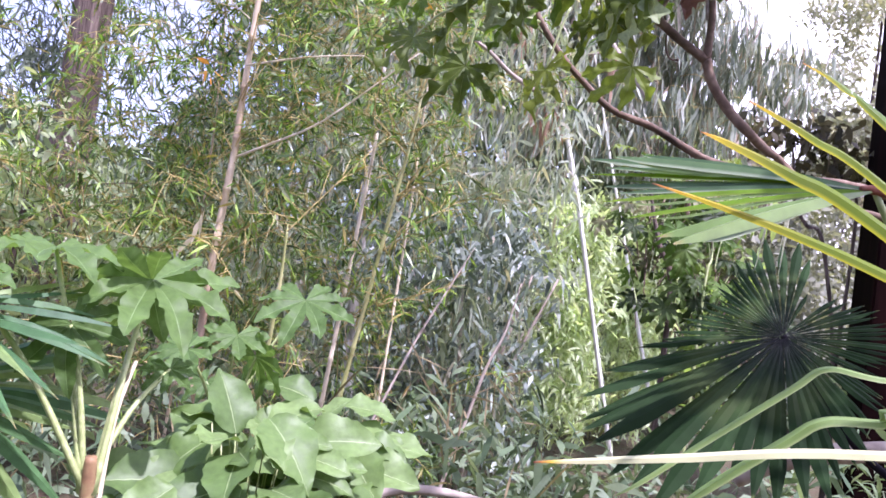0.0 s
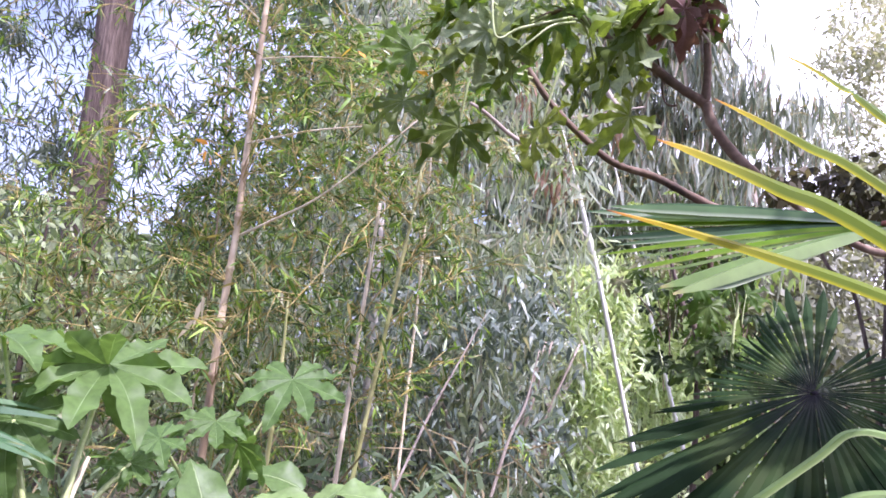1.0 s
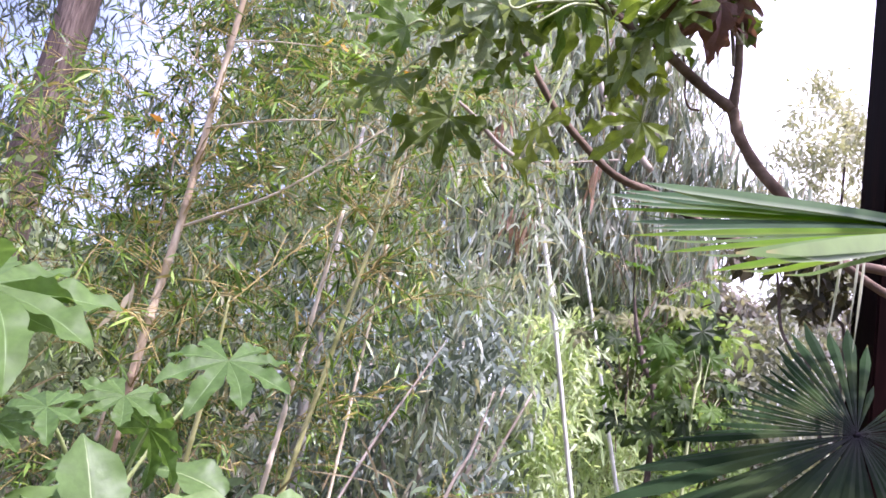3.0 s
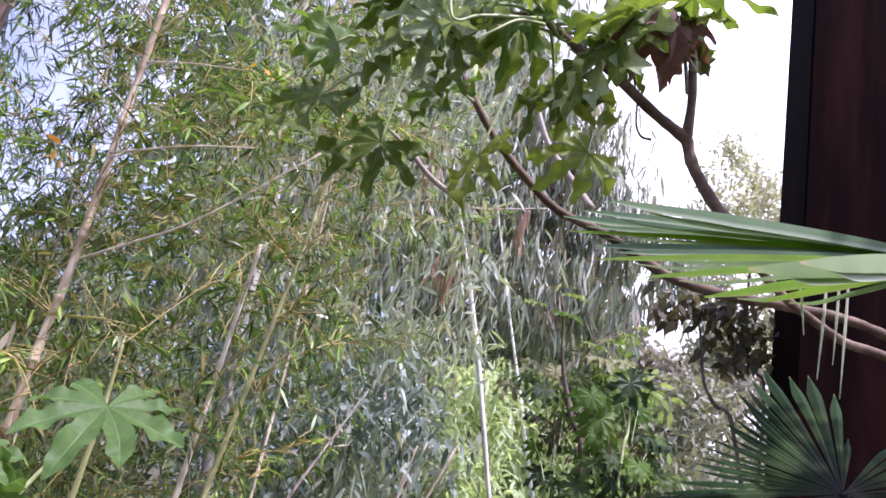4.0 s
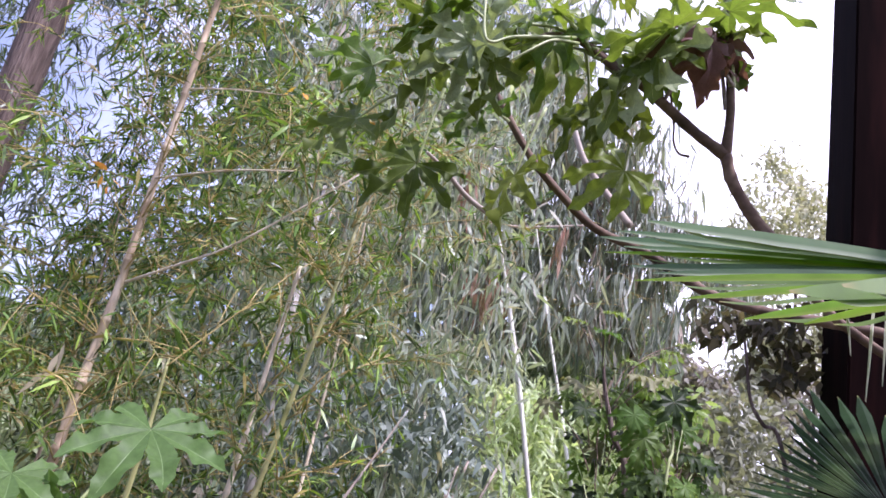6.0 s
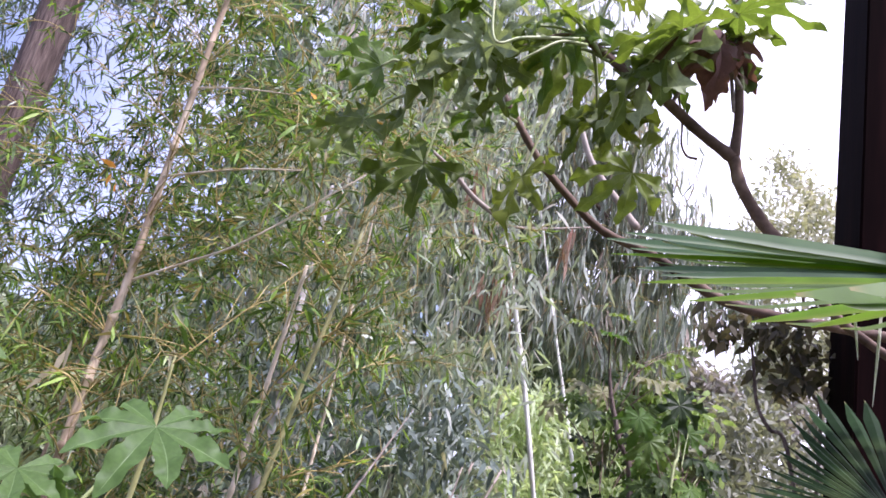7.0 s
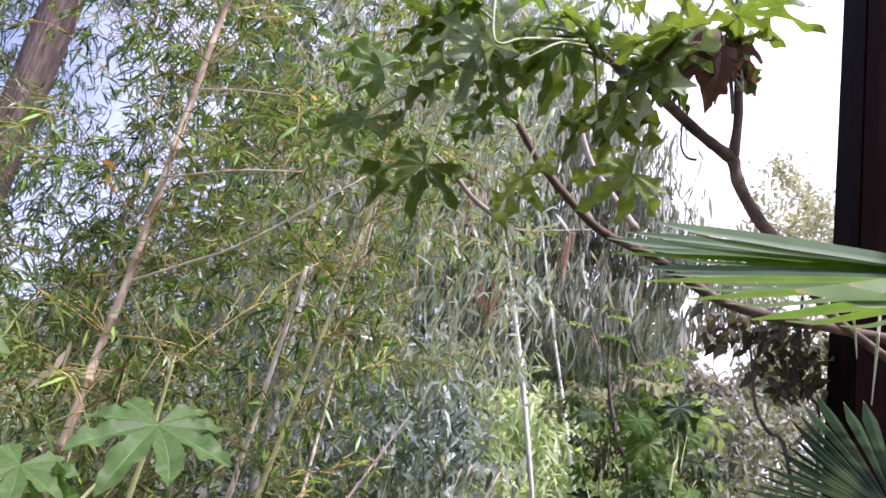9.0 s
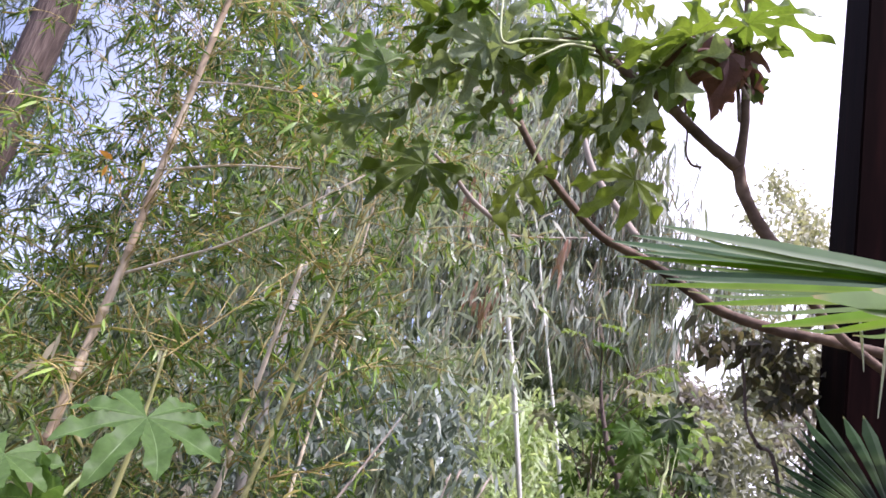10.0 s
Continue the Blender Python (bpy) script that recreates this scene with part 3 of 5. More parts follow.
    for k, i in enumerate(single):
        part("leaf", shapes[k % 3], clump, "", basis(Vector(P[i]) - clump.matrix_basis.translation, D[i], np.array((0, 0, 1.0)) + 0.6 * RNG.normal(size=3), L[i]))
    thin = [tube(b, (0.003, 0.0012), 4, 3) for b in branches[spare:]]
    v, f = merged(thin + twigs)
    tagged(part("twig_tangle", mesh_of("twig_tangle", (v - np.array((-1.15, 4.0, 0)), f), M_TWIG), clump, "fine yellow-brown twigs"), kind="stuff")
    # a few dry and yellow leaves caught in the canes
    spots = [(-1.186, 3.700, 1.696), (-1.179, 3.700, 1.738), (-1.308, 3.700, 1.577), (-0.638, 3.700, 2.034), (-1.168, 3.600, 1.615)]
    leaf_mass("dry_leaves", spots, [(-0.2, 0, -1), (0.1, -0.1, -1), (-0.4, 0, -0.8), (0.3, 0, -0.9), (-0.6, 0, -0.8)], 0.12, 0.024, M_DRY, clump, "dry straw-coloured leaves", 0.1, 2.5)
    spots = [(-1.278, 3.78, 2.481), (-1.293, 3.78, 2.451), (-1.259, 3.8, 2.456), (-1.264, 3.8, 2.381), (-0.596, 3.7, 3.012), (-0.566, 3.7, 2.991), (-0.773, 3.7, 2.34), (-0.196, 3.6, 2.848)]
    leaf_mass("orange_leaves", spots, RNG.normal(size=(8, 3)) * (0.7, 0.2, 0.4) + (0, 0, -0.3), 0.075, 0.026, M_ORANGE, clump, "yellow and orange dying leaves", 0.1)


bamboo_clump()


# ---- trees behind ----
def tall_trunk(points, radii, label, mat=M_BARK, name="tree", sides=14):
    base = Vector(points[0])
    tree = thing(name, base, label, "tree")
    stem("trunk", points, radii, mat, tree, sides=sides, steps=8, knobs=0.02)
    return tree


def crown(tree, low, high, n, clumps, spread, way, length, width, mat, label="", jitter=0.5, droop=0.3):
    P = clumped(n, low, high, clumps, spread)
    D = unit(np.array(way) + RNG.normal(size=(n, 3)) * jitter)
    L = RNG.uniform(length * 0.65, length * 1.25, n)
    return leaf_mass("crown", P, D, L, L * width, mat, tree, label, droop)


gum = tall_trunk([(-3.05, 6.0, 0), (-3.04, 6.0, 1.8), (-3.03, 6.0, 3.4), (-3.02, 6.0, 6.0), (-2.9, 6.1, 9.5)], (0.17, 0.155, 0.145, 0.135, 0.09), "tall eucalyptus tree with a straight grey-brown trunk")
crown(gum, (-6.6, 6.5, 2.4), (-2.0, 9.0, 8.0), 17500, 200, (0.25, 0.25, 0.23), (0.1, 0, -0.5), 0.17, 0.13, M_GUM, "thin blue-green leaves against the sky", 0.7)
far_gum = tall_trunk([(-7.3, 10.5, 0), (-7.25, 10.5, 1.2), (-7.2, 10.5, 2.4)], (0.10, 0.08, 0.05), "low leafy tree far behind the bamboo")
crown(far_gum, (-8.5, 9, 0.3), (-3.6, 12, 2.9), 4600, 90, (0.5, 0.4, 0.4), (0, 0, -0.6), 0.2, 0.25, M_LEFT, "sparse green foliage", 0.8)


def drooping_tree():
    """The grey-green tree with long leaves that hang straight down."""
    tree = thing("tree", (3.0, 8.0, 0), "tree with long grey-green leaves hanging down in curtains", "tree")
    stem("trunk", [(3.0, 9.6, 0), (2.95, 9.5, 2.0), (2.8, 9.2, 3.6), (2.4, 8.9, 4.6), (1.6, 8.6, 5.2)], (0.045, 0.04, 0.03, 0.025, 0.02), M_LIMB, tree)
    P, D = [], []
    twigs = []
    for n in range(1280):
        if n >= 900:
            a = RNG.uniform((-1.6, 8.6, 4.6), (2.7, 10.4, 8.4))
        elif n < 300:
            a = RNG.uniform((-1.7, 8.3, 2.4), (1.5, 9.6, 7.0))
        else:
            a = RNG.uniform((0.7, 8.3, 3.25), (4.2, 9.3, 6.3))
        if a[0] > 0.8 and a[2] < 3.2:
            continue
        if a[0] > 3.1 and a[2] < 3.65 + 0.8 * (a[0] - 3.1):
            continue
        if a[2] > 5.1 + 2.2 * max(0.0, 3.05 - a[0]) - 0.5 * max(0.0, a[0] - 3.2):
            continue
        b = a + (RNG.normal(0, 0.3), RNG.normal(0, 0.3), RNG.uniform(-0.25, 0.1))
        twigs.append(tube([a, (a + b) / 2 + (0, 0, 0.05), b], (0.005, 0.002), 4, 3))
        m = RNG.integers(14, 30)
        s = RNG.uniform(0, 1, (m, 1))
        P.append(a + (b - a) * s + RNG.normal(size=(m, 3)) * (0.035, 0.035, 0.06))
        D.append(np.array((0, 0, -1.0)) + RNG.normal(size=(m, 3)) * (0.22, 0.22, 0.1))
    P, D = np.vstack(P), np.vstack(D)
    L = RNG.uniform(0.18, 0.38, len(P))
    leaf_mass("crown", P, D, L, L * RNG.uniform(0.075, 0.12, len(P)), M_CURTAIN, tree, "long hanging grey-green leaves", 0.05, 2.0, curl=0.13)
    v, f = merged(twigs)
    tagged(part("twig_tangle", mesh_of("twig_tangle", (v - np.array((3.0, 8.0, 0)), f), M_TWIG), tree, "fine brown twigs"), kind="stuff")
    P = np.vstack([RNG.normal((0.748, 6.800, 3.155), (0.10, 0.1, 0.12), (60, 3)), RNG.normal((0.428, 6.400, 3.879), (0.06, 0.1, 0.2), (40, 3)), RNG.normal((1.123, 6.000, 3.467), (0.03, 0.05, 0.08), (14, 3))])
    leaf_mass("reddish_leaves", P, np.array((0, 0, -1.0)) + RNG.normal(size=P.shape) * 0.15, 0.16, 0.026, M_DROOP_RED, tree, "reddish dying leaves hanging down", 0.05, 2.0)


drooping_tree()


def centre_tree():
    """Fine grey-green foliage behind the bamboo in the middle."""
    tree = thing("tree", (-0.4, 6.6, 0), "small tree with fine grey-green foliage behind the bamboo", "tree")
    stem("trunk", grounded([(-0.566, 5.400, 1.303), (-0.594, 5.400, 1.863), (-0.613, 5.500, 2.269), (-0.656, 5.900, 3.408)]), (0.05, 0.045, 0.045, 0.03, 0.015), M_BARK_GREY, tree, "pale grey trunk")
    P = clumped(12500, (-2.2, 5.4, 0.6), (0.9, 7.6, 5.8), 260, (0.22, 0.25, 0.22))
    keep = ~((P[:, 0] < -1.2) & (P[:, 2] > 2.8))
    P = P[keep]
    D = np.array((0, 0, -0.9)) + RNG.normal(size=P.shape) * 0.55
    L = RNG.uniform(0.09, 0.19, len(P))
    leaf_mass("crown", P, D, L, L * 0.16, M_DROOP, tree, "fine grey-green leaves", 0.2, 1.5)


centre_tree()


def blue_shrub():
    shrub = thing("shrub", (0.3, 5.8, 0), "dense dark blue-green shrub with glossy leaves", "shrub")
    for k in range(7):
        a = 2 * math.pi * k / 7
        stem("stem", [(0.3 + 0.05 * math.cos(a), 5.8 + 0.05 * math.sin(a), 0), (0.3 + 0.3 * math.cos(a), 5.8 + 0.2 * math.sin(a), 0.9), (0.3 + 0.6 * math.cos(a), 5.8 + 0.3 * math.sin(a), 1.7)], (0.02, 0.008), M_STICK, shrub, sides=6)
    P = clumped(5200, (-0.75, 5.2, 0.1), (0.85, 6.6, 2.1), 130, (0.14, 0.16, 0.13))
    D = np.array((0, -0.3, -0.5)) + RNG.normal(size=P.shape) * 0.7
    L = RNG.uniform(0.07, 0.13, len(P))
    leaf_mass("foliage", P, D, L, L * 0.3, M_BLUE, shrub, "dark blue-green leaves", 0.2, 1.2)


blue_shrub()


def pale_bamboo():
    one, two, top = (1.143, 8.75, 1.976), (2.715, 8.75, 2.253), (1.481, 8.75, 2.812)
    mid = (one[0] + two[0]) / 2
    bush = thing("bamboo_clump", (mid, 8.85, 0), "sunlit pale green bamboo bush behind the white saplings", "bamboo")
    for k in range(9):
        x = one[0] + (two[0] - one[0]) * k / 8
        stem("cane", [(mid + 0.04 * (k - 4), 8.85, 0), (x, 8.85, 1.2), (x + 0.02 * (k - 4), 8.75, top[2] - 0.1 - 0.04 * abs(k - 3))], (0.012, 0.004), M_CANE_GREEN, bush, sides=6)
    P = clumped(4800, (one[0] + 0.1, 8.4, 0.2), (two[0] - 0.1, 9.3, top[2] - 0.05), 150, (0.13, 0.11, 0.12))
    P = np.vstack([P, clumped(3600, (1.02, 7.25, 0.2), (1.62, 8.0, 2.5), 80, (0.11, 0.10, 0.11))])
    D = np.array((0, -0.25, -0.35)) + RNG.normal(size=P.shape) * 0.8
    L = RNG.uniform(0.10, 0.20, len(P))
    leaf_mass("foliage", P, D, L, L * 0.19, M_BAMBOO_SUNLIT, bush, "pale yellow-green leaves", 0.3)


pale_bamboo()


def sapling(points, radii, label):
    tree = thing("sapling", (points[0][0], points[0][1], 0), label, "tree", "white saplings")
    stem("trunk", points, radii, M_BARK_WHITE, tree, sides=10, knobs=0.04)
    return tree


s1 = sapling(grounded([(1.353, 6.800, 1.594), (1.144, 6.750, 2.351), (1.053, 6.700, 2.602), (0.887, 6.600, 3.113), (0.695, 6.500, 3.629), (0.546, 6.500, 4.105)]), (0.024, 0.019, 0.022, 0.032, 0.014, 0.011, 0.006), "slender white-barked sapling with a patched stem")
stem("branch", [(0.697, 6.500, 3.619), (1.007, 6.500, 3.674), (1.399, 6.400, 3.744)], (0.012, 0.008), M_STICK, s1, sides=6)
sapling(grounded([(2.095, 8.200, 1.622), (1.959, 8.200, 2.073), (1.857, 8.200, 2.437), (1.626, 8.200, 3.194), (1.345, 8.200, 4.179), (1.169, 8.200, 4.794)]), (0.022, 0.021, 0.021, 0.015, 0.011, 0.008), "thin white-barked sapling with a bare stem")


# ---- plants with lobed leaves ----
def lobed_leaf(lobes, turn, web, width, droop, fold, wave, seed, teeth=0.06, toothed=8.0, steps=26, forward=0.15, blunt=0.85):
    """A hand-shaped leaf of radius 1, its stalk at the origin and its middle lobe along y. Each lobe is a strip along its own rib, which
    meets its neighbours on the lines half way between them as far out as the web. Gives verts, faces and how near each vertex is to a rib."""
    rng = np.random.default_rng(seed)
    mids = np.linspace(-turn / 2, turn / 2, lobes)
    half = turn / (lobes - 1) / 2
    length = (1 - 0.38 * (np.abs(mids) / (turn / 2)) ** 1.6) * rng.uniform(0.88, 1.05, lobes)
    across = (-1.0, -0.55, -0.10, 0.0, 0.10, 0.55, 1.0)
    nears = (0.0, 0.0, 0.4, 1.0, 0.4, 0.0, 0.0)
    verts, ribs, faces = [], [], []
    for m, r in zip(mids, length):
        bend, sway, roll = rng.normal(-0.10, 0.28), rng.normal(0, 0.16), rng.normal(0, 0.5)
        phase = rng.uniform(0, 2 * math.pi, 3)
        first = len(verts)
        for s in np.linspace(0, 1, steps):
            d = s * r
            shape = width * math.sin(math.pi * (0.25 + 0.75 * s * s)) ** blunt
            out = max(0.0, d - web)
            for u, near in zip(across, nears):
                cut = math.sin(2 * math.pi * toothed * s + phase[0 if u < 0 else 1])
                w = shape * (1 + teeth * cut) if s < 1 else 0.0
                w = min(w, d * math.tan(half)) if d < web * 1.15 else max(0.0, w)
                lat = u * w
                y = d + forward * abs(u) * max(0.0, w - 0.6 * shape) * (1 if out > 0 else 0)
                x = lat + sway * out * out
                z = -droop * (y * y + lat * lat) + fold * abs(lat) + bend * out * out + roll * out * lat
                z += wave * abs(u) * w * math.sin(2 * math.pi * toothed * s * 0.5 + phase[2] + (1.5 if u > 0 else 0)) * min(1.0, out * 4)
                verts.append((x * math.cos(m) + y * math.sin(m), y * math.cos(m) - x * math.sin(m), z))
                ribs.append(near * (1 if s < 0.93 else 0.5))
        n = len(across)
        for k in range(steps - 1):
            for i in range(n - 1):
                q = first + k * n + i
                faces.append((q, q + 1, q + n + 1, q + n))
    return np.array(verts, float), faces, ribs


FATSIA_MESH = []
for k in range(4):
    v, f, ribs = lobed_leaf(8, radians(275), 0.30, 0.142, 0.03 + 0.06 * k, 0.40, 0.3, 20 + k, 0.08, 6.0, 30)
    FATSIA_MESH.append(mesh_of("leaf", (v, f), M_FATSIA, True, {"rib": ribs}))
TREE_MESH = {}
for key, mat in (("green", M_TREE_LEAF), ("yellow", M_TREE_LEAF_LIT_YELLOW), ("pale", M_TREE_LEAF_PALE), ("fresh", M_TREE_LEAF_FRESH), ("brown", M_BROWN_LEAF), ("dark", M_SHRUB_SHADED), ("mid", M_SHRUB_GREEN), ("olive", M_SHRUB_OLIVE)):
    TREE_MESH[key] = []
    for k in range(5):
        if key == "brown":
            v, f, ribs = lobed_leaf(6, radians(290), 0.55, 0.24, 0.9, 0.9, 1.6, 40 + k, 0.30, 3.0)
        elif key in ("dark", "mid", "olive"):
            v, f, ribs = lobed_leaf(8, radians(290), 0.32, 0.135, 0.15 + 0.15 * k, 0.35, 0.9, 40 + k, 0.30, 2.8, 18, 0.4, 0.6)
        else:
            v, f, ribs = lobed_leaf(7, radians(236), 0.27, 0.118, 0.05 + 0.09 * k, 0.45, 0.9, 40 + k, 0.28, 3.6, 30, 0.5, 0.85)
        TREE_MESH[key].append(mesh_of("leaf", (v, f), mat, True, {"rib": ribs}))


def stalked_leaf(plant, mesh, joint, axis, normal, size, foot, mat=M_PETIOLE, r=0.005, bow=0.03, label=""):
    """A leaf at the end of its own stalk, which rises from foot."""
    base = plant.matrix_basis.translation
    m = basis(Vector(joint) - base, axis, normal, size)
    leaf = part("leaf", mesh, plant, label, m)
    a, b = np.array(foot, float), np.array(joint, float)
    mid = (a + b) / 2 + (0, 0, bow)
    v, f = tube([a, mid, b - (0, 0, 0.002)], (r, r * 0.6), 6, 5)
    inv = np.array((Matrix.Translation(base) @ m).inverted())
    v = np.c_[v, np.ones(len(v))] @ inv.T
    part("stalk", mesh_of("stalk", (v[:, :3], f), mat), leaf)
    return leaf


def lobed_plants():
    one = thing("lobed_leaf_plant", (-0.5, 1.3, 0), "lush plant with big pale green hand-shaped leaves on long stalks", "plant", "hand-leaved plants")
    foot = (-0.517, 1.300, 1.152)
    stem("stem", [(-0.5, 1.32, 0), (-0.5, 1.31, 0.6), foot, (foot[0], foot[1], foot[2] + 0.015)], (0.016, 0.014, 0.012, 0.003), M_STALK_BASE, one, "reddish brown stem")
    rows = [
        ((-0.690, 1.410, 1.535), (0.45, -0.80, -0.10), (0.06, -0.18, 1), 0.170),
        ((-0.515, 1.445, 1.497), (0.85, -0.30, -0.32), (0.30, -0.45, 0.9), 0.190),
        ((-0.520, 1.450, 1.493), (-0.75, 0.10, -0.50), (-0.35, 0.55, 0.75), 0.165),
        ((-0.604, 1.335, 1.407), (0.50, -0.40, -0.70), (0.30, -0.80, 0.45), 0.125),
        ((-0.760, 1.250, 1.480), (-0.30, -0.70, -0.15), (-0.05, -0.30, 1), 0.150),
        ((-0.742, 1.500, 1.305), (-0.5, -0.6, -0.4), (-0.1, -0.4, 1), 0.12),
        ((-0.470, 1.480, 1.330), (0.5, -0.6, -0.5), (0.2, -0.6, 0.8), 0.07),
    ]
    for k, (joint, axis, normal, size) in enumerate(rows):
        stalked_leaf(one, FATSIA_MESH[k % 4], joint, axis, normal, size, (foot[0] + 0.01 * (k % 3 - 1), foot[1] + 0.01 * (k % 2), foot[2] - 0.02), r=0.0065)
    stem("stalk", [(foot[0] + 0.02, foot[1], foot[2] - 0.1), (-0.510, 1.350, 1.244), (-0.507, 1.400, 1.348)], (0.005, 0.004), M_CANE_PALE, one, "bleached dead stalk", sides=6)
    two = thing("lobed_leaf_plant", (-0.46, 1.95, 0), "hand-leaved plant with a few open pale green leaves", "plant", "hand-leaved plants")
    foot = (-0.458, 1.9, 1.098)
    stem("stem", [(-0.46, 1.95, 0), (-0.45, 1.93, 0.5), foot, (foot[0], foot[1], foot[2] + 0.015)], (0.02, 0.018, 0.014, 0.003), M_STALK_BASE, two, "reddish brown stem")
    rows = [
        ((-0.324, 2.017, 1.469), (0.25, -0.80, -0.55), (0.05, -0.42, 0.9), 0.165),
        ((-0.440, 1.827, 1.374), (0.02, -0.80, -0.45), (0.03, -0.42, 0.9), 0.112),
        ((-0.527, 1.742, 1.338), (-0.90, -0.25, -0.22), (-0.1, -0.45, 0.9), 0.120),
        ((-0.396, 1.86, 1.326), (0.35, 0.15, -0.60), (0.25, 0.60, 0.70), 0.120),
        ((-0.540, 1.980, 1.230), (-0.3, -0.6, -0.6), (-0.1, -0.6, 0.8), 0.08),
    ]
    for k, (joint, axis, normal, size) in enumerate(rows):
        stalked_leaf(two, FATSIA_MESH[(k + 1) % 4], joint, axis, normal, size, (foot[0] + 0.012 * (k - 2), foot[1], foot[2] - 0.02), r=0.005)


lobed_plants()


# ---- the plant with broad wavy leaves ----
def broad_leaf(seed):
    rng = np.random.default_rng(seed)
    n, m = 14, 6
    verts, ribs, faces = [], [], []
    p1, p2 = rng.uniform(0, 6, 2)
    for j in range(n + 1):
        s = j / n
        half = 0.36 * math.sin(math.pi * (0.03 + 0.96 * s) ** 0.8) ** 0.9 * (1 + 0.045 * math.sin(s * 38 + p1))
        for i in range(-m, m + 1):
            u = i / m
            x, y = u * half, s
            z = 0.13 * abs(u) * half * 2 - (0.08 + 0.1 * (seed % 4)) * s**2 + 0.05 * u * u * math.sin(s * 13 + p2 + (2 if u > 0 else 0)) + 0.006 * math.cos(s * 40 + abs(u) * 9)
            verts.append((x, y, z))
            side_vein = abs(((s * 7 - abs(u) * 1.2) % 1) - 0.5) < 0.08
            ribs.append(1.0 if i == 0 else (0.8 if side_vein else 0.0))
    w = 2 * m + 1
    for j in range(n):
        for i in range(w - 1):
            a = j * w + i
            faces.append((a, a + 1, a + w + 1, a + w))
    return mesh_of("leaf", (np.array(verts), faces), M_BROAD, True, {"rib": ribs})


def broad_plants():
    meshes = [broad_leaf(60 + k) for k in range(8)]
    for n, (cx, cy, cz, count, wide, low) in enumerate([(-0.30, 1.55, 1.11, 78, 0.21, 0.15), (-0.43, 1.35, 0.96, 44, 0.16, 0.13), (-0.20, 1.9, 1.11, 34, 0.13, 0.13), (-0.62, 1.45, 0.85, 30, 0.16, 0.1), (-0.46, 1.62, 0.97, 40, 0.16, 0.12)]):
        plant = thing("broad_leaf_plant", (cx, cy, 0), "leafy plant with broad wavy pale green leaves", "plant", "broad-leaved plants")
        stem("stem", [(cx, cy, 0), (cx + 0.02, cy, 0.5), (cx, cy, cz - 0.36)], (0.016, 0.009), M_PETIOLE, plant)
        for k in range(count):
            a, q = RNG.uniform(0, 2 * math.pi), math.sqrt(RNG.uniform(0.03, 1))
            joint = (cx + wide * q * math.cos(a), cy + wide * q * math.sin(a), cz + 0.09 - low * q * q + RNG.normal(0, 0.03))
            axis = (math.cos(a) * 0.7 + 0.25 + RNG.normal(0, 0.3), math.sin(a) * 0.4 - 0.2, RNG.normal(-0.1, 0.2))
            stalked_leaf(plant, meshes[k % 8], joint, axis, (RNG.normal(0.0, 0.28), -0.5 + RNG.normal(0, 0.3), 1), RNG.uniform(0.085, 0.175), (cx, cy, cz - 0.4), r=0.0025, bow=0.0)


broad_plants()


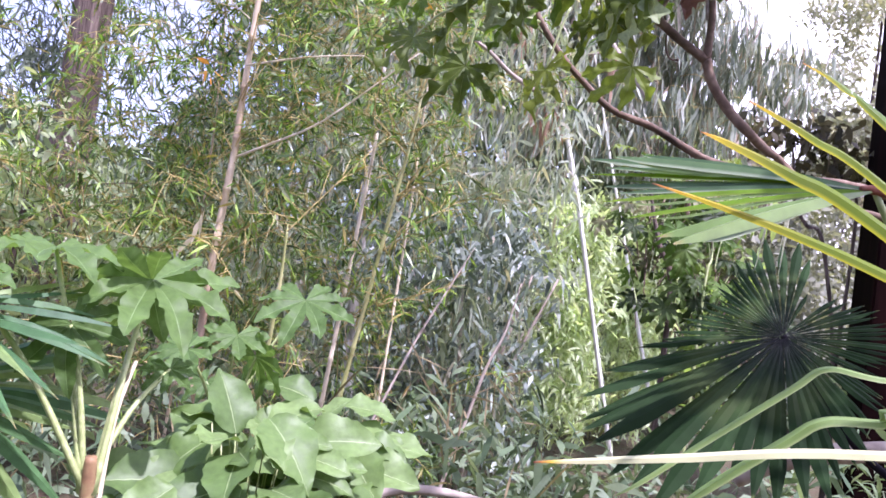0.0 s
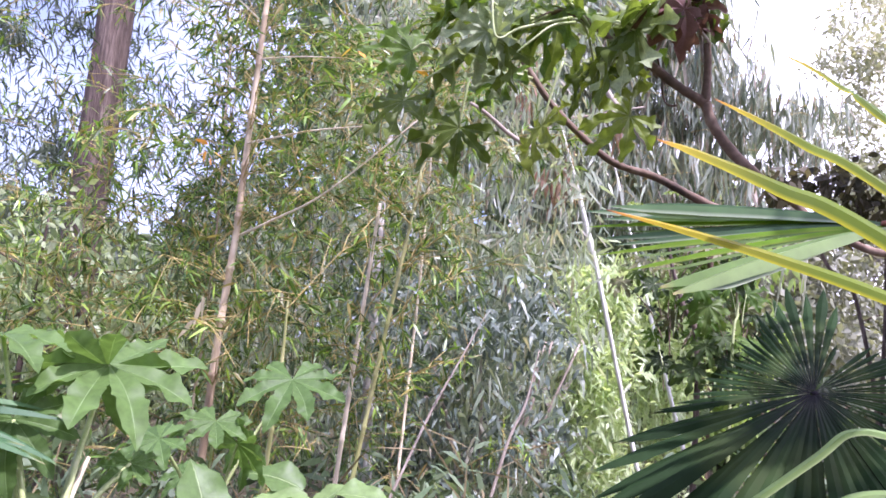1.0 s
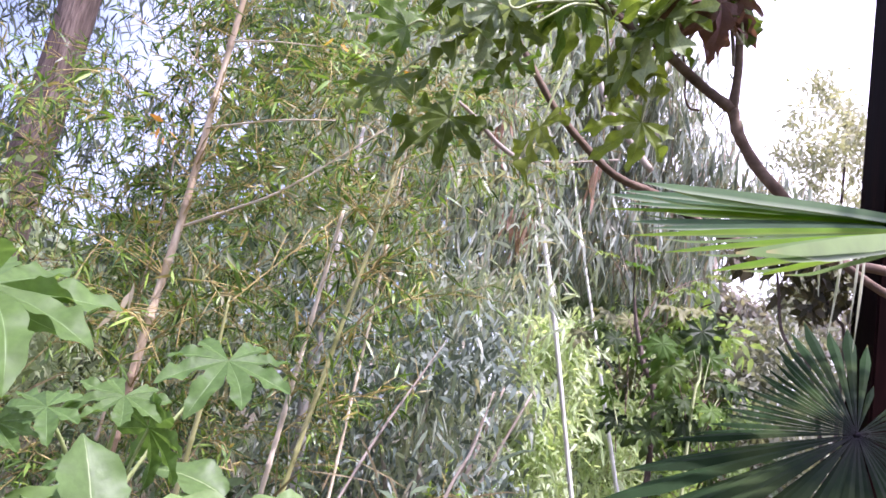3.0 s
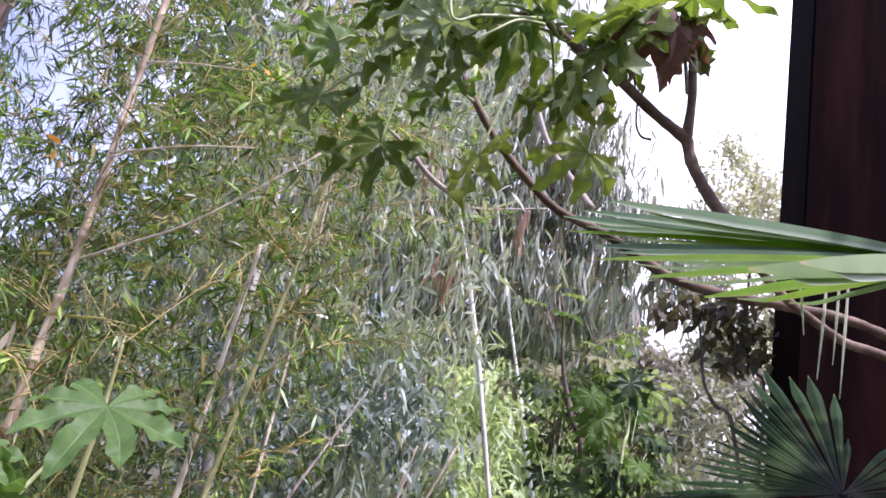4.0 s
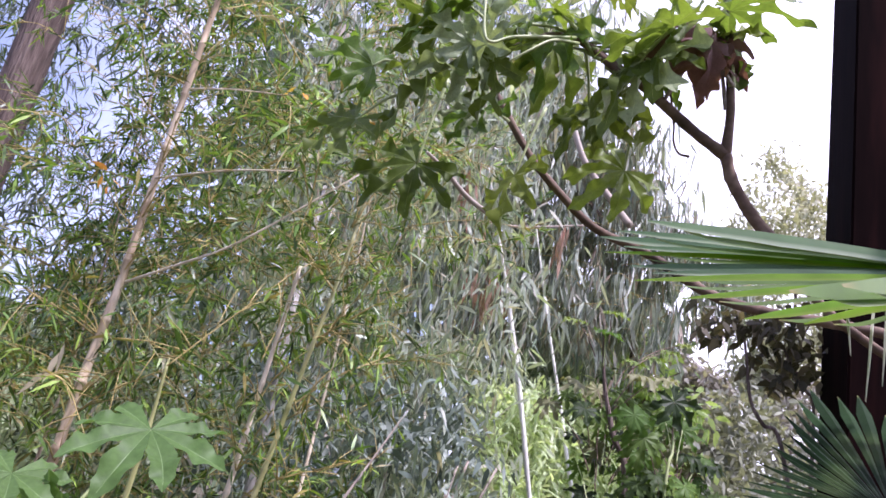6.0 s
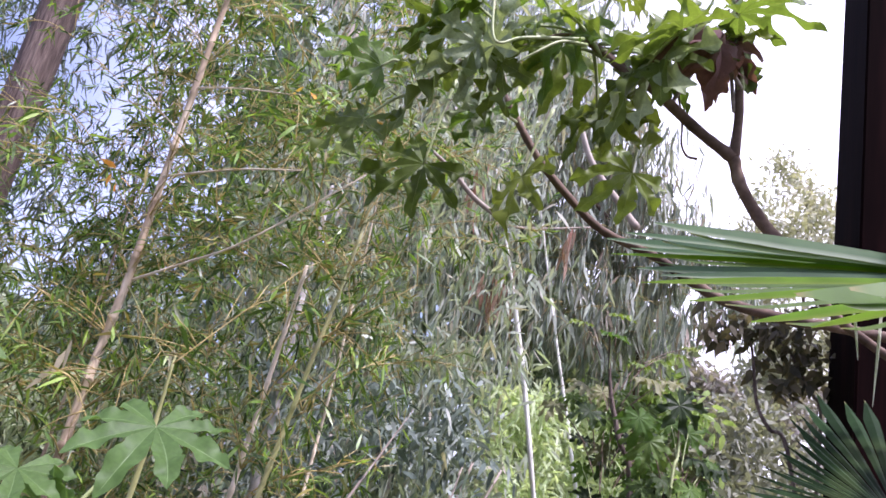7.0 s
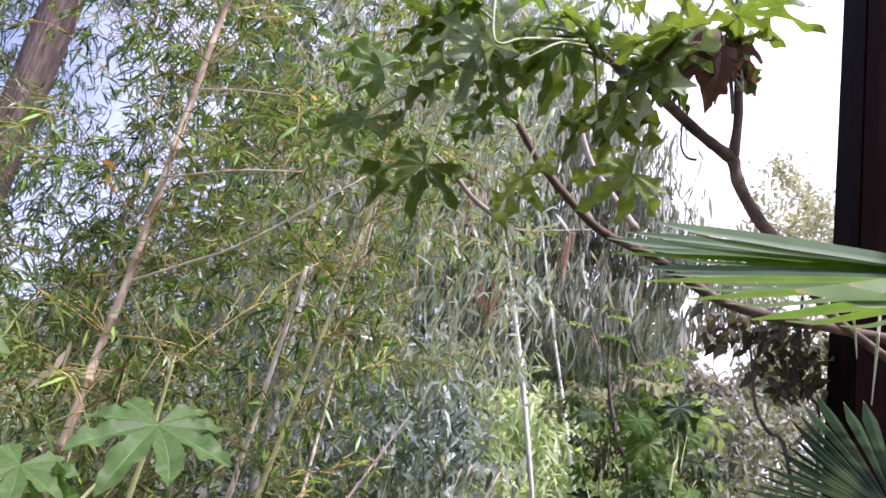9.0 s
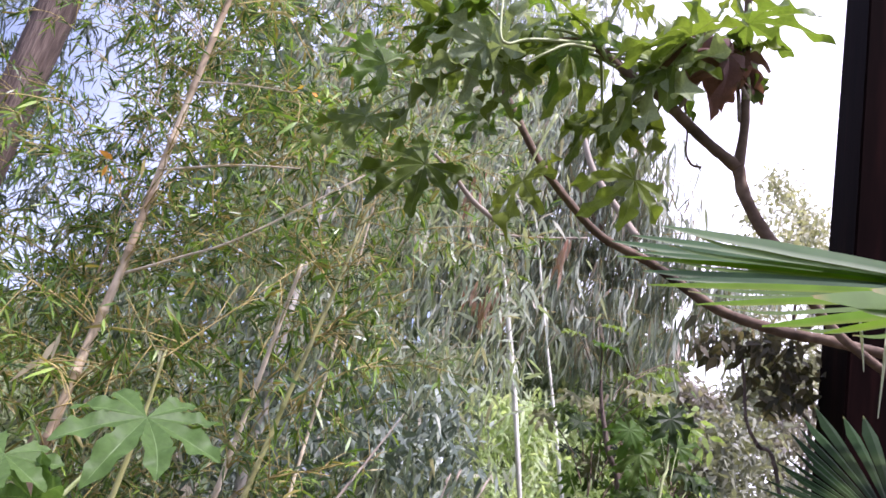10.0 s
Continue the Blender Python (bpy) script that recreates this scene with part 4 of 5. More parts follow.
# ---- the tree with lobed leaves that reaches in from the side ----
def lobed_tree():
    tree = thing("tree", (2.3, 2.6, 0), "brown-limbed tree with large dark hand-shaped leaves", "tree")
    stem("trunk", [(2.3, 2.6, 0), (2.3, 2.55, 0.8), (2.25, 2.5, 1.4), (1.9, 2.48, 1.92)], (0.05, 0.045, 0.036, 0.026), M_LIMB, tree, knobs=0.03, sides=10)
    stem("limb", [(1.9, 2.48, 1.92), (1.465, 2.500, 2.041), (1.320, 2.500, 2.066), (1.190, 2.500, 2.066), (1.11, 2.500, 2.064), (1.017, 2.550, 2.073), (0.883, 2.600, 2.101), (0.792, 2.620, 2.142), (0.672, 2.640, 2.203), (0.533, 2.660, 2.248), (0.415, 2.680, 2.346), (0.317, 2.690, 2.445), (0.216, 2.690, 2.580), (0.137, 2.700, 2.692)], (0.018, 0.0135, 0.013, 0.0135, 0.014, 0.015, 0.0145, 0.0135, 0.013, 0.0125, 0.012, 0.0115, 0.0105, 0.010), M_LIMB, tree, knobs=0.05, sides=10)
    stem("limb", [(1.9, 2.48, 1.9), (1.385, 2.400, 1.957), (1.250, 2.400, 1.973), (1.127, 2.400, 2.027), (1.073, 2.400, 2.060), (1.025, 2.400, 2.100), (0.95, 2.33, 2.11), (0.871, 2.250, 2.128), (0.798, 2.250, 2.191), (0.736, 2.240, 2.265), (0.709, 2.230, 2.327)], (0.018, 0.012, 0.0115, 0.0115, 0.0115, 0.012, 0.013, 0.0145, 0.015, 0.0145, 0.014), M_LIMB, tree, knobs=0.04, sides=10)
    stem("limb", [(0.709, 2.230, 2.324), (0.626, 2.240, 2.377), (0.512, 2.260, 2.471), (0.424, 2.300, 2.546), (0.343, 2.330, 2.610), (0.265, 2.350, 2.617), (0.166, 2.360, 2.555)], (0.015, 0.013, 0.013, 0.013, 0.010, 0.007, 0.004), M_LIMB, tree, knobs=0.04, sides=9)
    stem("limb", [(0.709, 2.230, 2.324), (0.708, 2.220, 2.441), (0.692, 2.220, 2.625), (0.676, 2.220, 2.856)], (0.014, 0.011, 0.010, 0.009), M_LIMB, tree, knobs=0.04, sides=9)
    stem("twig", [(0.709, 2.900, 2.377), (0.659, 2.950, 2.463), (0.556, 3.000, 2.614), (0.492, 3.000, 2.750)], (0.012, 0.012, 0.011, 0.01), M_STICK, tree, sides=7)
    stem("twig", [(0.311, 3.200, 2.417), (0.196, 3.200, 2.477), (0.094, 3.150, 2.542), (0.023, 3.100, 2.568)], (0.010, 0.010, 0.008, 0.006), M_STICK, tree, sides=7)
    stem("stalk", [(0.57, 2.26, 2.484), (0.592, 2.27, 2.409), (0.6, 2.28, 2.359), (0.616, 2.28, 2.33), (0.642, 2.28, 2.328)], (0.003, 0.0025, 0.0025, 0.003, 0.0035), M_LIMB, tree, "bare curled leaf stalk", sides=6)
    stem("stalk", [(0.084, 2.22, 2.61), (0.098, 2.2, 2.487), (0.121, 2.2, 2.463), (0.175, 2.22, 2.505), (0.323, 2.26, 2.566)], (0.003, 0.0035, 0.0037, 0.004, 0.005), M_PETIOLE, tree, sides=7)
    stem("stalk", [(0.168, 2.2, 2.424), (0.211, 2.2, 2.465), (0.263, 2.22, 2.518), (0.332, 2.26, 2.552)], (0.0025, 0.0032, 0.0038, 0.005), M_PETIOLE, tree, sides=7)
    limbs = np.vstack([[o.matrix_world @ v.co + tree.location for v in o.data.vertices] for o in tree.children if o.name.startswith("limb")])
    limbs = limbs[limbs[:, 2] > 2.05]
    made = []

    def hang(joint, axis, normal, size, kind, foot=None):
        """A leaf on its stalk; where no foot is given, the stalk rises from the limb a hand's length away."""
        if foot is None:
            foot = limbs[np.argmin(np.abs(np.linalg.norm(limbs - joint, axis=1) - 0.16))]
        label = {"brown": "crumpled dead brown leaf", "yellow": "yellow-green leaf", "pale": "pale leaf underside", "fresh": "fresh green leaf"}.get(kind, "")
        stalked_leaf(tree, TREE_MESH[kind][len(made) % 5], joint, axis, normal, size, foot, M_STICK if kind == "brown" else M_PETIOLE, 0.0055, 0.015, label)
        made.append(joint)

    hang((-0.186, 2.6, 2.39), (-0.7, -0.17, -0.7), (-0.25, -0.6, 0.6), 0.208, "green", (-0.058, 2.6, 2.513))
    hang((0.003, 2.7, 2.342), (-0.66, -0.16, -0.73), (-0.1, -0.8, 0.5), 0.224, "green", (0.041, 2.7, 2.632))
    hang((0.286, 2.68, 2.361), (-0.30, -0.30, -0.90), (-0.78, -0.30, 0.50), 0.206, "green", (0.344, 2.68, 2.598))
    hang((0.547, 2.48, 2.354), (-0.67, -0.2, -0.72), (0.1, -0.9, 0.35), 0.177, "yellow", (0.556, 2.48, 2.448))
    hang((-0.178, 2.62, 2.576), (-0.82, -0.17, 0.55), (-0.3, -0.6, 0.6), 0.206, "fresh", (-0.116, 2.62, 2.598))
    hang((-0.001, 2.45, 2.645), (-0.91, -0.19, -0.38), (0, 0.1, 1), 0.186, "green")
    hang((-0.025, 2.42, 2.517), (-0.79, -0.26, -0.55), (-0.1, -0.35, 0.9), 0.136, "yellow")
    hang((0.077, 2.36, 2.55), (-0.71, -0.2, -0.68), (-0.5, -0.6, -0.5), 0.175, "pale")
    hang((0.017, 2.46, 2.514), (-0.68, -0.15, -0.72), (-0.2, -0.2, 1), 0.238, "green")
    hang((0.134, 2.55, 2.473), (-0.94, -0.26, 0.22), (-0.3, -0.6, 0.4), 0.133, "pale")
    hang((0.151, 2.58, 2.493), (-0.58, -0.2, -0.79), (-0.2, -0.4, 0.8), 0.179, "fresh")
    hang((0.142, 2.35, 2.509), (0.14, -0.2, -0.97), (-0.9, -0.4, 0.1), 0.177, "green")
    hang((0.114, 2.3, 2.52), (-0.28, -0.23, 0.93), (-0.9, -0.4, 0.1), 0.154, "pale")
    hang((0.297, 2.4, 2.62), (-0.04, -0.18, -0.98), (0.1, -0.25, 0.9), 0.193, "yellow")
    hang((0.503, 2.22, 2.531), (-0.64, -0.14, -0.75), (-0.3, -0.3, 0.9), 0.246, "green")
    hang((0.498, 2.2, 2.512), (-0.3, -0.15, -0.94), (-0.9, -0.45, 0.2), 0.234, "pale")
    hang((0.504, 2.24, 2.545), (-0.91, -0.3, 0.29), (0.2, -0.5, -0.7), 0.114, "pale")
    hang((0.516, 2.12, 2.555), (-0.93, -0.17, -0.33), (0, -0.1, 1), 0.208, "yellow")
    hang((0.557, 2.16, 2.589), (-0.26, -0.24, 0.93), (0.5, -0.7, 0.3), 0.145, "yellow")
    hang((0.652, 2.14, 2.647), (0.94, -0.19, 0.29), (0, -0.1, 1), 0.187, "yellow")
    hang((0.69, 2.22, 2.65), (0.94, -0.31, 0.12), (0.1, -0.6, 0.7), 0.113, "green")
    hang((0.706, 2.24, 2.647), (0.13, -0.22, -0.97), (0.6, -0.7, 0.2), 0.156, "green")
    hang((0.532, 2.3, 2.543), (0.76, -0.27, -0.59), (0.1, -0.35, 0.9), 0.128, "fresh")
    hang((0.541, 2.4, 2.502), (0.23, -0.24, -0.94), (0.7, -0.6, 0.3), 0.144, "green")
    hang((0.422, 2.45, 2.503), (-0.59, -0.19, -0.78), (-0.2, -0.4, 0.8), 0.180, "green")
    hang((0.462, 2.42, 2.48), (-0.24, -0.21, -0.95), (-0.4, -0.7, 0.4), 0.165, "yellow")
    hang((0.203, 2.32, 2.618), (-0.6, -0.24, -0.76), (0, -0.2, 1), 0.144, "yellow")
    hang((0.262, 2.28, 2.651), (0.91, -0.26, -0.32), (0, -0.2, 1), 0.134, "yellow")
    hang((0.041, 2.4, 2.697), (-0.85, -0.18, -0.5), (0, -0.1, 1), 0.191, "fresh")
    hang((0.299, 2.34, 2.627), (-0.47, -0.17, -0.87), (-0.2, -0.3, 0.9), 0.206, "fresh")
    hang((-0.074, 2.5, 2.679), (-0.84, -0.21, 0.51), (0, -0.4, 0.8), 0.171, "green")
    hang((0.212, 2.4, 2.774), (-0.94, -0.27, 0.22), (0, -0.2, 0.9), 0.129, "fresh")
    hang((0.386, 2.3, 2.763), (0.86, -0.28, -0.43), (0, -0.2, 0.9), 0.125, "green")
    hang((0.66, 2.25, 2.815), (0.88, -0.31, 0.35), (0, -0.2, 0.9), 0.114, "yellow")
    hang((0.007, 2.5, 2.852), (-0.73, -0.26, 0.63), (0, -0.3, 0.8), 0.132, "green")
    hang((0.615, 2.2, 2.598), (-0.47, -0.24, -0.85), (-0.3, -0.9, 0.2), 0.122, "brown")
    hang((0.617, 2.15, 2.56), (-0.16, -0.27, -0.95), (0.2, -0.9, 0.1), 0.111, "brown")
    hang((0.663, 2.22, 2.601), (0.07, -0.29, -0.95), (-0.5, -0.8, 0.1), 0.100, "brown")
    hang((0.579, 2.17, 2.585), (-0.31, -0.33, -0.89), (0.4, -0.8, 0.3), 0.089, "brown")
    # an unseen limb and leaves, added out of view to shade the palm below
    over = [(1.9, 2.1, 2.2), (1.65, 1.75, 2.6), (1.35, 1.5, 2.85), (1.0, 1.25, 2.95)]
    stem("limb", [(2.25, 2.5, 1.4)] + over, (0.035, 0.03, 0.022, 0.015, 0.008), M_LIMB, tree, knobs=0.04, sides=8)
    for k in range(26):
        joint = (RNG.uniform(1.12, 1.75), RNG.uniform(0.95, 1.55), RNG.uniform(2.75, 3.05))
        hang(joint, (RNG.normal(-0.2, 0.6), RNG.normal(-0.1, 0.6), -0.2), (RNG.normal(0, 0.2), RNG.normal(-0.1, 0.2), 1), RNG.uniform(0.16, 0.21), "green", over[1 + k % 3])
    for k in range(14):
        joint = (RNG.uniform(0.85, 1.25), RNG.uniform(1.55, 1.95), RNG.uniform(2.85, 3.1))
        hang(joint, (RNG.normal(-0.2, 0.6), RNG.normal(0.1, 0.6), -0.2), (RNG.normal(0, 0.2), RNG.normal(-0.1, 0.2), 1), RNG.uniform(0.16, 0.21), "green", over[2 + k % 2])


lobed_tree()


def lobed_shrubs():
    """Hand-leaved shrubs further back, beside the sunlit bamboo; shade and sunlight are painted by leaf colour."""
    for cx, cy, top in ((2.25, 5.9, 1.75), (2.15, 4.9, 1.4)):
        shrub = thing("lobed_leaf_shrub", (cx, cy, 0), "green shrub with small hand-shaped leaves coloured as in shade", "shrub", "dark hand-leaved shrubs")
        stem("stem", [(cx, cy, 0), (cx + 0.05, cy, 1.0), (cx - 0.05, cy, top)], (0.022, 0.003), M_BARK, shrub)
        for k in range(24):
            z = RNG.uniform(0.8, top)
            a, q = RNG.uniform(0, 2 * math.pi), RNG.uniform(0.1, 0.45)
            joint = (cx + q * math.cos(a), cy + q * math.sin(a), z + RNG.uniform(0, 0.15))
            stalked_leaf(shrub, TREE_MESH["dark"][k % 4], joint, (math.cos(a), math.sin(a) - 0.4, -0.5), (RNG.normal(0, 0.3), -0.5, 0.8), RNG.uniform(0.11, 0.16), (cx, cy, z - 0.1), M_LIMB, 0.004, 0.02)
    made = []

    def leaf(shrub, joint, turn, tilt, size, kind):
        """A leaf that points turn degrees up from the right and is tipped towards the camera by tilt (0 lies flat, 1
        hangs upright).
        """
        a = radians(turn)
        axis = (math.cos(a), -(1 - tilt) * 0.7, math.sin(a) * tilt - 0.15)
        normal = (0.15 * math.cos(a) + RNG.normal(0, 0.1), -tilt, 1.05 - tilt)
        foot = (shrub.location.x + 0.35 * (joint[0] - shrub.location.x), shrub.location.y, max(0.9, joint[2] - 0.22))
        stalked_leaf(shrub, TREE_MESH[kind][len(made) % 4], joint, axis, normal, size, foot, M_PETIOLE if kind == "mid" else M_LIMB, 0.004, 0.02)
        made.append(joint)

    open_shrub = thing("lobed_leaf_shrub", (1.851, 5.27, 0), "open shrub with green hand-shaped leaves and thin stems", "shrub", "dark hand-leaved shrubs")
    stem("stem", [(1.818, 5.25, 0), (1.818, 5.25, 1.703), (1.851, 5.27, 1.974), (1.849, 5.3, 2.198)], (0.014, 0.010, 0.008, 0.004), M_PETIOLE, open_shrub)
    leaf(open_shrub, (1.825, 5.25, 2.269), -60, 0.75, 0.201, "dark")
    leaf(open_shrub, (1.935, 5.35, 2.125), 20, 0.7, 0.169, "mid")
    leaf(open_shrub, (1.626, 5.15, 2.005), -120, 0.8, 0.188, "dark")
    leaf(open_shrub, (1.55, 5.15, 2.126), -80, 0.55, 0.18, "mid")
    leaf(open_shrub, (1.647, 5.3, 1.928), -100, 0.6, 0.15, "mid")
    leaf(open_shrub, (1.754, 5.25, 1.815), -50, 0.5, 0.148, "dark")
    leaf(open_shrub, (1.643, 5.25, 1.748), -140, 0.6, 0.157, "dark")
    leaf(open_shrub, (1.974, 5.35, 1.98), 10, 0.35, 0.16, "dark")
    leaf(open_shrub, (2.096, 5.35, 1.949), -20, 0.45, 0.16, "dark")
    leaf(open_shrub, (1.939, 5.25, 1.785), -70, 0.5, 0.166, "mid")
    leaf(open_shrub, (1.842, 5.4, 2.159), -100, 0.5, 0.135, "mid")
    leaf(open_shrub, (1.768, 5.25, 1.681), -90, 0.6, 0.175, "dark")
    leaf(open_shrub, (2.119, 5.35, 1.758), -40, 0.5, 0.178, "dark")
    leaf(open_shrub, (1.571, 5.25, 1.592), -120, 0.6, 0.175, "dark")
    tall_shrub = thing("lobed_leaf_shrub", (1.468, 5.55, 0), "tall thin shrub with olive leaves and yellow-green ones coloured as sunlit", "shrub", "dark hand-leaved shrubs")
    stem("stem", [(1.682, 5.55, 0), (1.682, 5.55, 1.671), (1.564, 5.55, 2.035), (1.468, 5.55, 2.346), (1.411, 5.55, 2.736)], (0.022, 0.020, 0.018, 0.012, 0.005), M_BARK, tall_shrub)
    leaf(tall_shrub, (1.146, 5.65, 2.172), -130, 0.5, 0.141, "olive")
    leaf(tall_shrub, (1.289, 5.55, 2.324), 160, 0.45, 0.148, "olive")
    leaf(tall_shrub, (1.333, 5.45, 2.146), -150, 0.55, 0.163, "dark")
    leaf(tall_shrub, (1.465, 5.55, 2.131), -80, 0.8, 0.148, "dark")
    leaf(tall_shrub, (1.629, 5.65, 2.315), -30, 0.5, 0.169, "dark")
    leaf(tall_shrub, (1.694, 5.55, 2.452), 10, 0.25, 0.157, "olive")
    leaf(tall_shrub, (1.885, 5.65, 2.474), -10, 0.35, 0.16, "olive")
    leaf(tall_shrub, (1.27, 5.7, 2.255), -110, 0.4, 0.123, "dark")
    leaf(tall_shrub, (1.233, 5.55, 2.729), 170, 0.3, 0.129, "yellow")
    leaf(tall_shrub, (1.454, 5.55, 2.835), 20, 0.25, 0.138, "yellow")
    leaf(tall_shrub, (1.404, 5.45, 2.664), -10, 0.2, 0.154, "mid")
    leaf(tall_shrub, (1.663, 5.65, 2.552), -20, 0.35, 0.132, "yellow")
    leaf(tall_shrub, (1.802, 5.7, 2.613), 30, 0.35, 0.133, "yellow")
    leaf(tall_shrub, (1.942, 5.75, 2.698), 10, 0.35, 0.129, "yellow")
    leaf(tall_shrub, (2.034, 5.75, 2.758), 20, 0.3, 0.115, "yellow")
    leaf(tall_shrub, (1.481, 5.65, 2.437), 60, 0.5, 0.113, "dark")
    # the fuller lower growth of both
    grown = np.random.default_rng(5)
    for shrub, n, left, low, high in ((open_shrub, 16, 0.34, 1.55, 2.15), (tall_shrub, 14, 0.12, 1.6, 2.45)):
        for k in range(n):
            x = shrub.location.x + grown.uniform(-left, 0.38)
            leaf(shrub, (x, shrub.location.y + grown.uniform(0.05, 0.35), grown.uniform(low, high)), grown.uniform(-160, -10), grown.uniform(0.3, 0.8), grown.uniform(0.10, 0.15), ("dark", "mid", "dark", "olive")[k % 4])


lobed_shrubs()


# ---- far trees ----
def far_tree(x, y, height, wide, n, mat, label, low=0.25, trunk=0.08, leaf=0.2):
    tree = thing("tree", (x, y, 0), label, "tree")
    stem("trunk", [(x, y, 0), (x + 0.1, y, height * 0.45), (x + 0.15, y, height * 0.92)], (trunk, trunk * 0.7, trunk * 0.2), M_BARK, tree)
    for k in range(5):
        a = RNG.uniform(0, 6.3)
        z = height * RNG.uniform(0.35, 0.8)
        stem("limb", [(x + 0.1, y, z), (x + 0.25 * wide * math.cos(a), y + 0.2 * wide * math.sin(a), z + 0.1 * height), (x + 0.45 * wide * math.cos(a), y + 0.4 * wide * math.sin(a), z + 0.14 * height)], (trunk * 0.4, trunk * 0.1), M_BARK, tree, sides=6)
    c = []
    while len(c) < 70:
        p = RNG.uniform(-1, 1, 3)
        if p @ p < 1 and p @ p > 0.1:
            c.append(p)
    c = np.array(c) * (wide / 2, wide / 2, height * (1 - low) / 2) + (x, y, height * (1 + low) / 2)
    k = RNG.integers(0, 70, n)
    P = c[k] + RNG.normal(size=(n, 3)) * wide * 0.075
    D = RNG.normal(size=(n, 3)) + (0, 0, -0.5)
    L = RNG.uniform(0.6, 1.2, n) * leaf
    leaf_mass("crown", P, D, L, L * 0.4, mat, tree, "", 0.2, 2.0)


PALE = (8.939, 17.000, 11.134)
far_tree(-2.95, 5.1, 2.5, 1.9, 2600, M_LEFT, "light green shrub at the foot of the tall trunk", 0.05, 0.03, 0.11)
far_tree(7.35, 13.5, 5.0, 1.0, 2200, M_FAR_HAZE_PINK, "slim pinkish grey tree in the distance", 0.35, 0.05, 0.15)
far_tree(5.6, 14.0, 4.85, 1.4, 12000, M_FAR_HAZE_PINK, "hazy pinkish grey tree in the distance", 0.3, 0.05, 0.17)
far_tree(5.7, 12.6, 3.7, 3.4, 14000, M_FAR_HAZE_GREY, "hazy grey-green bush in the distance", 0.05, 0.05, 0.17)
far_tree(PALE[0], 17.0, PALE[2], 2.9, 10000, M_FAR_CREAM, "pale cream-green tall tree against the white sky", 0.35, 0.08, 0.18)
far_tree(3.1, 10.0, 3.75, 1.9, 5600, M_GREEN_BRIGHT, "leafy green tree behind the saplings", 0.1, 0.07, 0.18)


def dark_tree():
    """A thin forked tree whose dark round leaves stand in separate tufts against the sky."""
    tree = thing("tree", (3.5, 6.6, 0), "small dark tree with a forked trunk and sparse leaves", "tree")
    stem("trunk", [(3.5, 6.6, 0), (3.48, 6.6, 1.2), (3.251, 6.6, 2.339), (3.092, 6.6, 2.478), (2.977, 6.6, 2.654), (2.93, 6.6, 2.928), (2.886, 6.6, 3.142), (2.801, 6.6, 3.244)], (0.028, 0.022, 0.016, 0.015, 0.014, 0.012, 0.010, 0.005), M_BARK, tree, knobs=0.06)
    stem("limb", [(3.48, 6.6, 1.2), (3.513, 6.6, 2.593), (3.431, 6.6, 2.83), (3.301, 6.6, 3.014), (3.196, 6.6, 3.159), (3.021, 6.6, 3.243)], (0.018, 0.014, 0.012, 0.010, 0.008, 0.004), M_BARK, tree, knobs=0.06)
    P = []
    for place, spread, n in (((2.634, 6.6, 3.194), 0.11, 46), ((2.797, 6.6, 3.288), 0.11, 46), ((2.996, 6.6, 3.238), 0.11, 50), ((3.163, 6.6, 3.322), 0.12, 50), ((3.276, 6.6, 3.033), 0.12, 50), ((3.189, 6.6, 2.85), 0.08, 24), ((3.364, 6.6, 3.243), 0.11, 44), ((3.424, 6.6, 2.992), 0.1, 40), ((2.965, 6.6, 2.968), 0.05, 12)):
        P.append(RNG.normal(place, (spread, spread, spread * 0.7), (n, 3)))
    P = np.vstack(P)
    L = RNG.uniform(0.09, 0.16, len(P))
    leaf_mass("foliage", P, RNG.normal(size=P.shape) + (0, 0, -0.5), L, L * 0.5, M_SHRUB, tree, "dark purplish green leaves", 0.2, 2.0, "stuff")


dark_tree()


def far_woods():
    woods = tagged(new("far_woods"), "dense dark green woods in the distance", "woods", kind="stuff")
    n = 36000
    x = RNG.uniform(-20, 13, n)
    y = RNG.uniform(13, 19, n) - 0.02 * x
    top = np.where(x < -4.4, 3.4, np.where(x < 2.6, 11.0, np.where(x < 5.0, 6.4, 2.0))) + 0.5 * np.sin(x * 1.1) + 0.4 * np.sin(x * 2.7 + 1)
    z = RNG.uniform(0, 1, n) ** 0.8 * top
    L = RNG.uniform(0.25, 0.6, n)
    leaf_mass("foliage", np.stack([x, y, z], 1), RNG.normal(size=(n, 3)) + (0, -0.3, -0.6), L, L * 0.45, M_FAR, woods, "", 0.2, 2.0, "stuff")


far_woods()


def undergrowth():
    low = tagged(new("undergrowth"), "tangle of green shoots, ferns and dry stalks on the ground", "undergrowth", kind="stuff")
    P = clumped(7000, (-3.2, 2.5, 0.0), (2.6, 7.0, 0.9), 150, (0.16, 0.16, 0.14))
    P = P[P[:, 2] > 0]
    D = np.array((0, -0.2, 0.3)) + RNG.normal(size=P.shape) * 0.7
    L = RNG.uniform(0.08, 0.2, len(P))
    leaf_mass("shoots", P, D, L, L * 0.2, M_LOW, low, "", 0.4, 1.0, "stuff")
    P = np.stack([RNG.uniform(-3, 0.6, 260), RNG.uniform(2.6, 4.6, 260), RNG.uniform(0.3, 1.2, 260)], 1)
    leaf_mass("dry_stalks", P, RNG.normal(size=P.shape) * (0.6, 0.4, 1.0), RNG.uniform(0.15, 0.4, 260), 0.010, M_STRAW, low, "dry straw-coloured stalks", 0.2, 1.0, "stuff")


undergrowth()


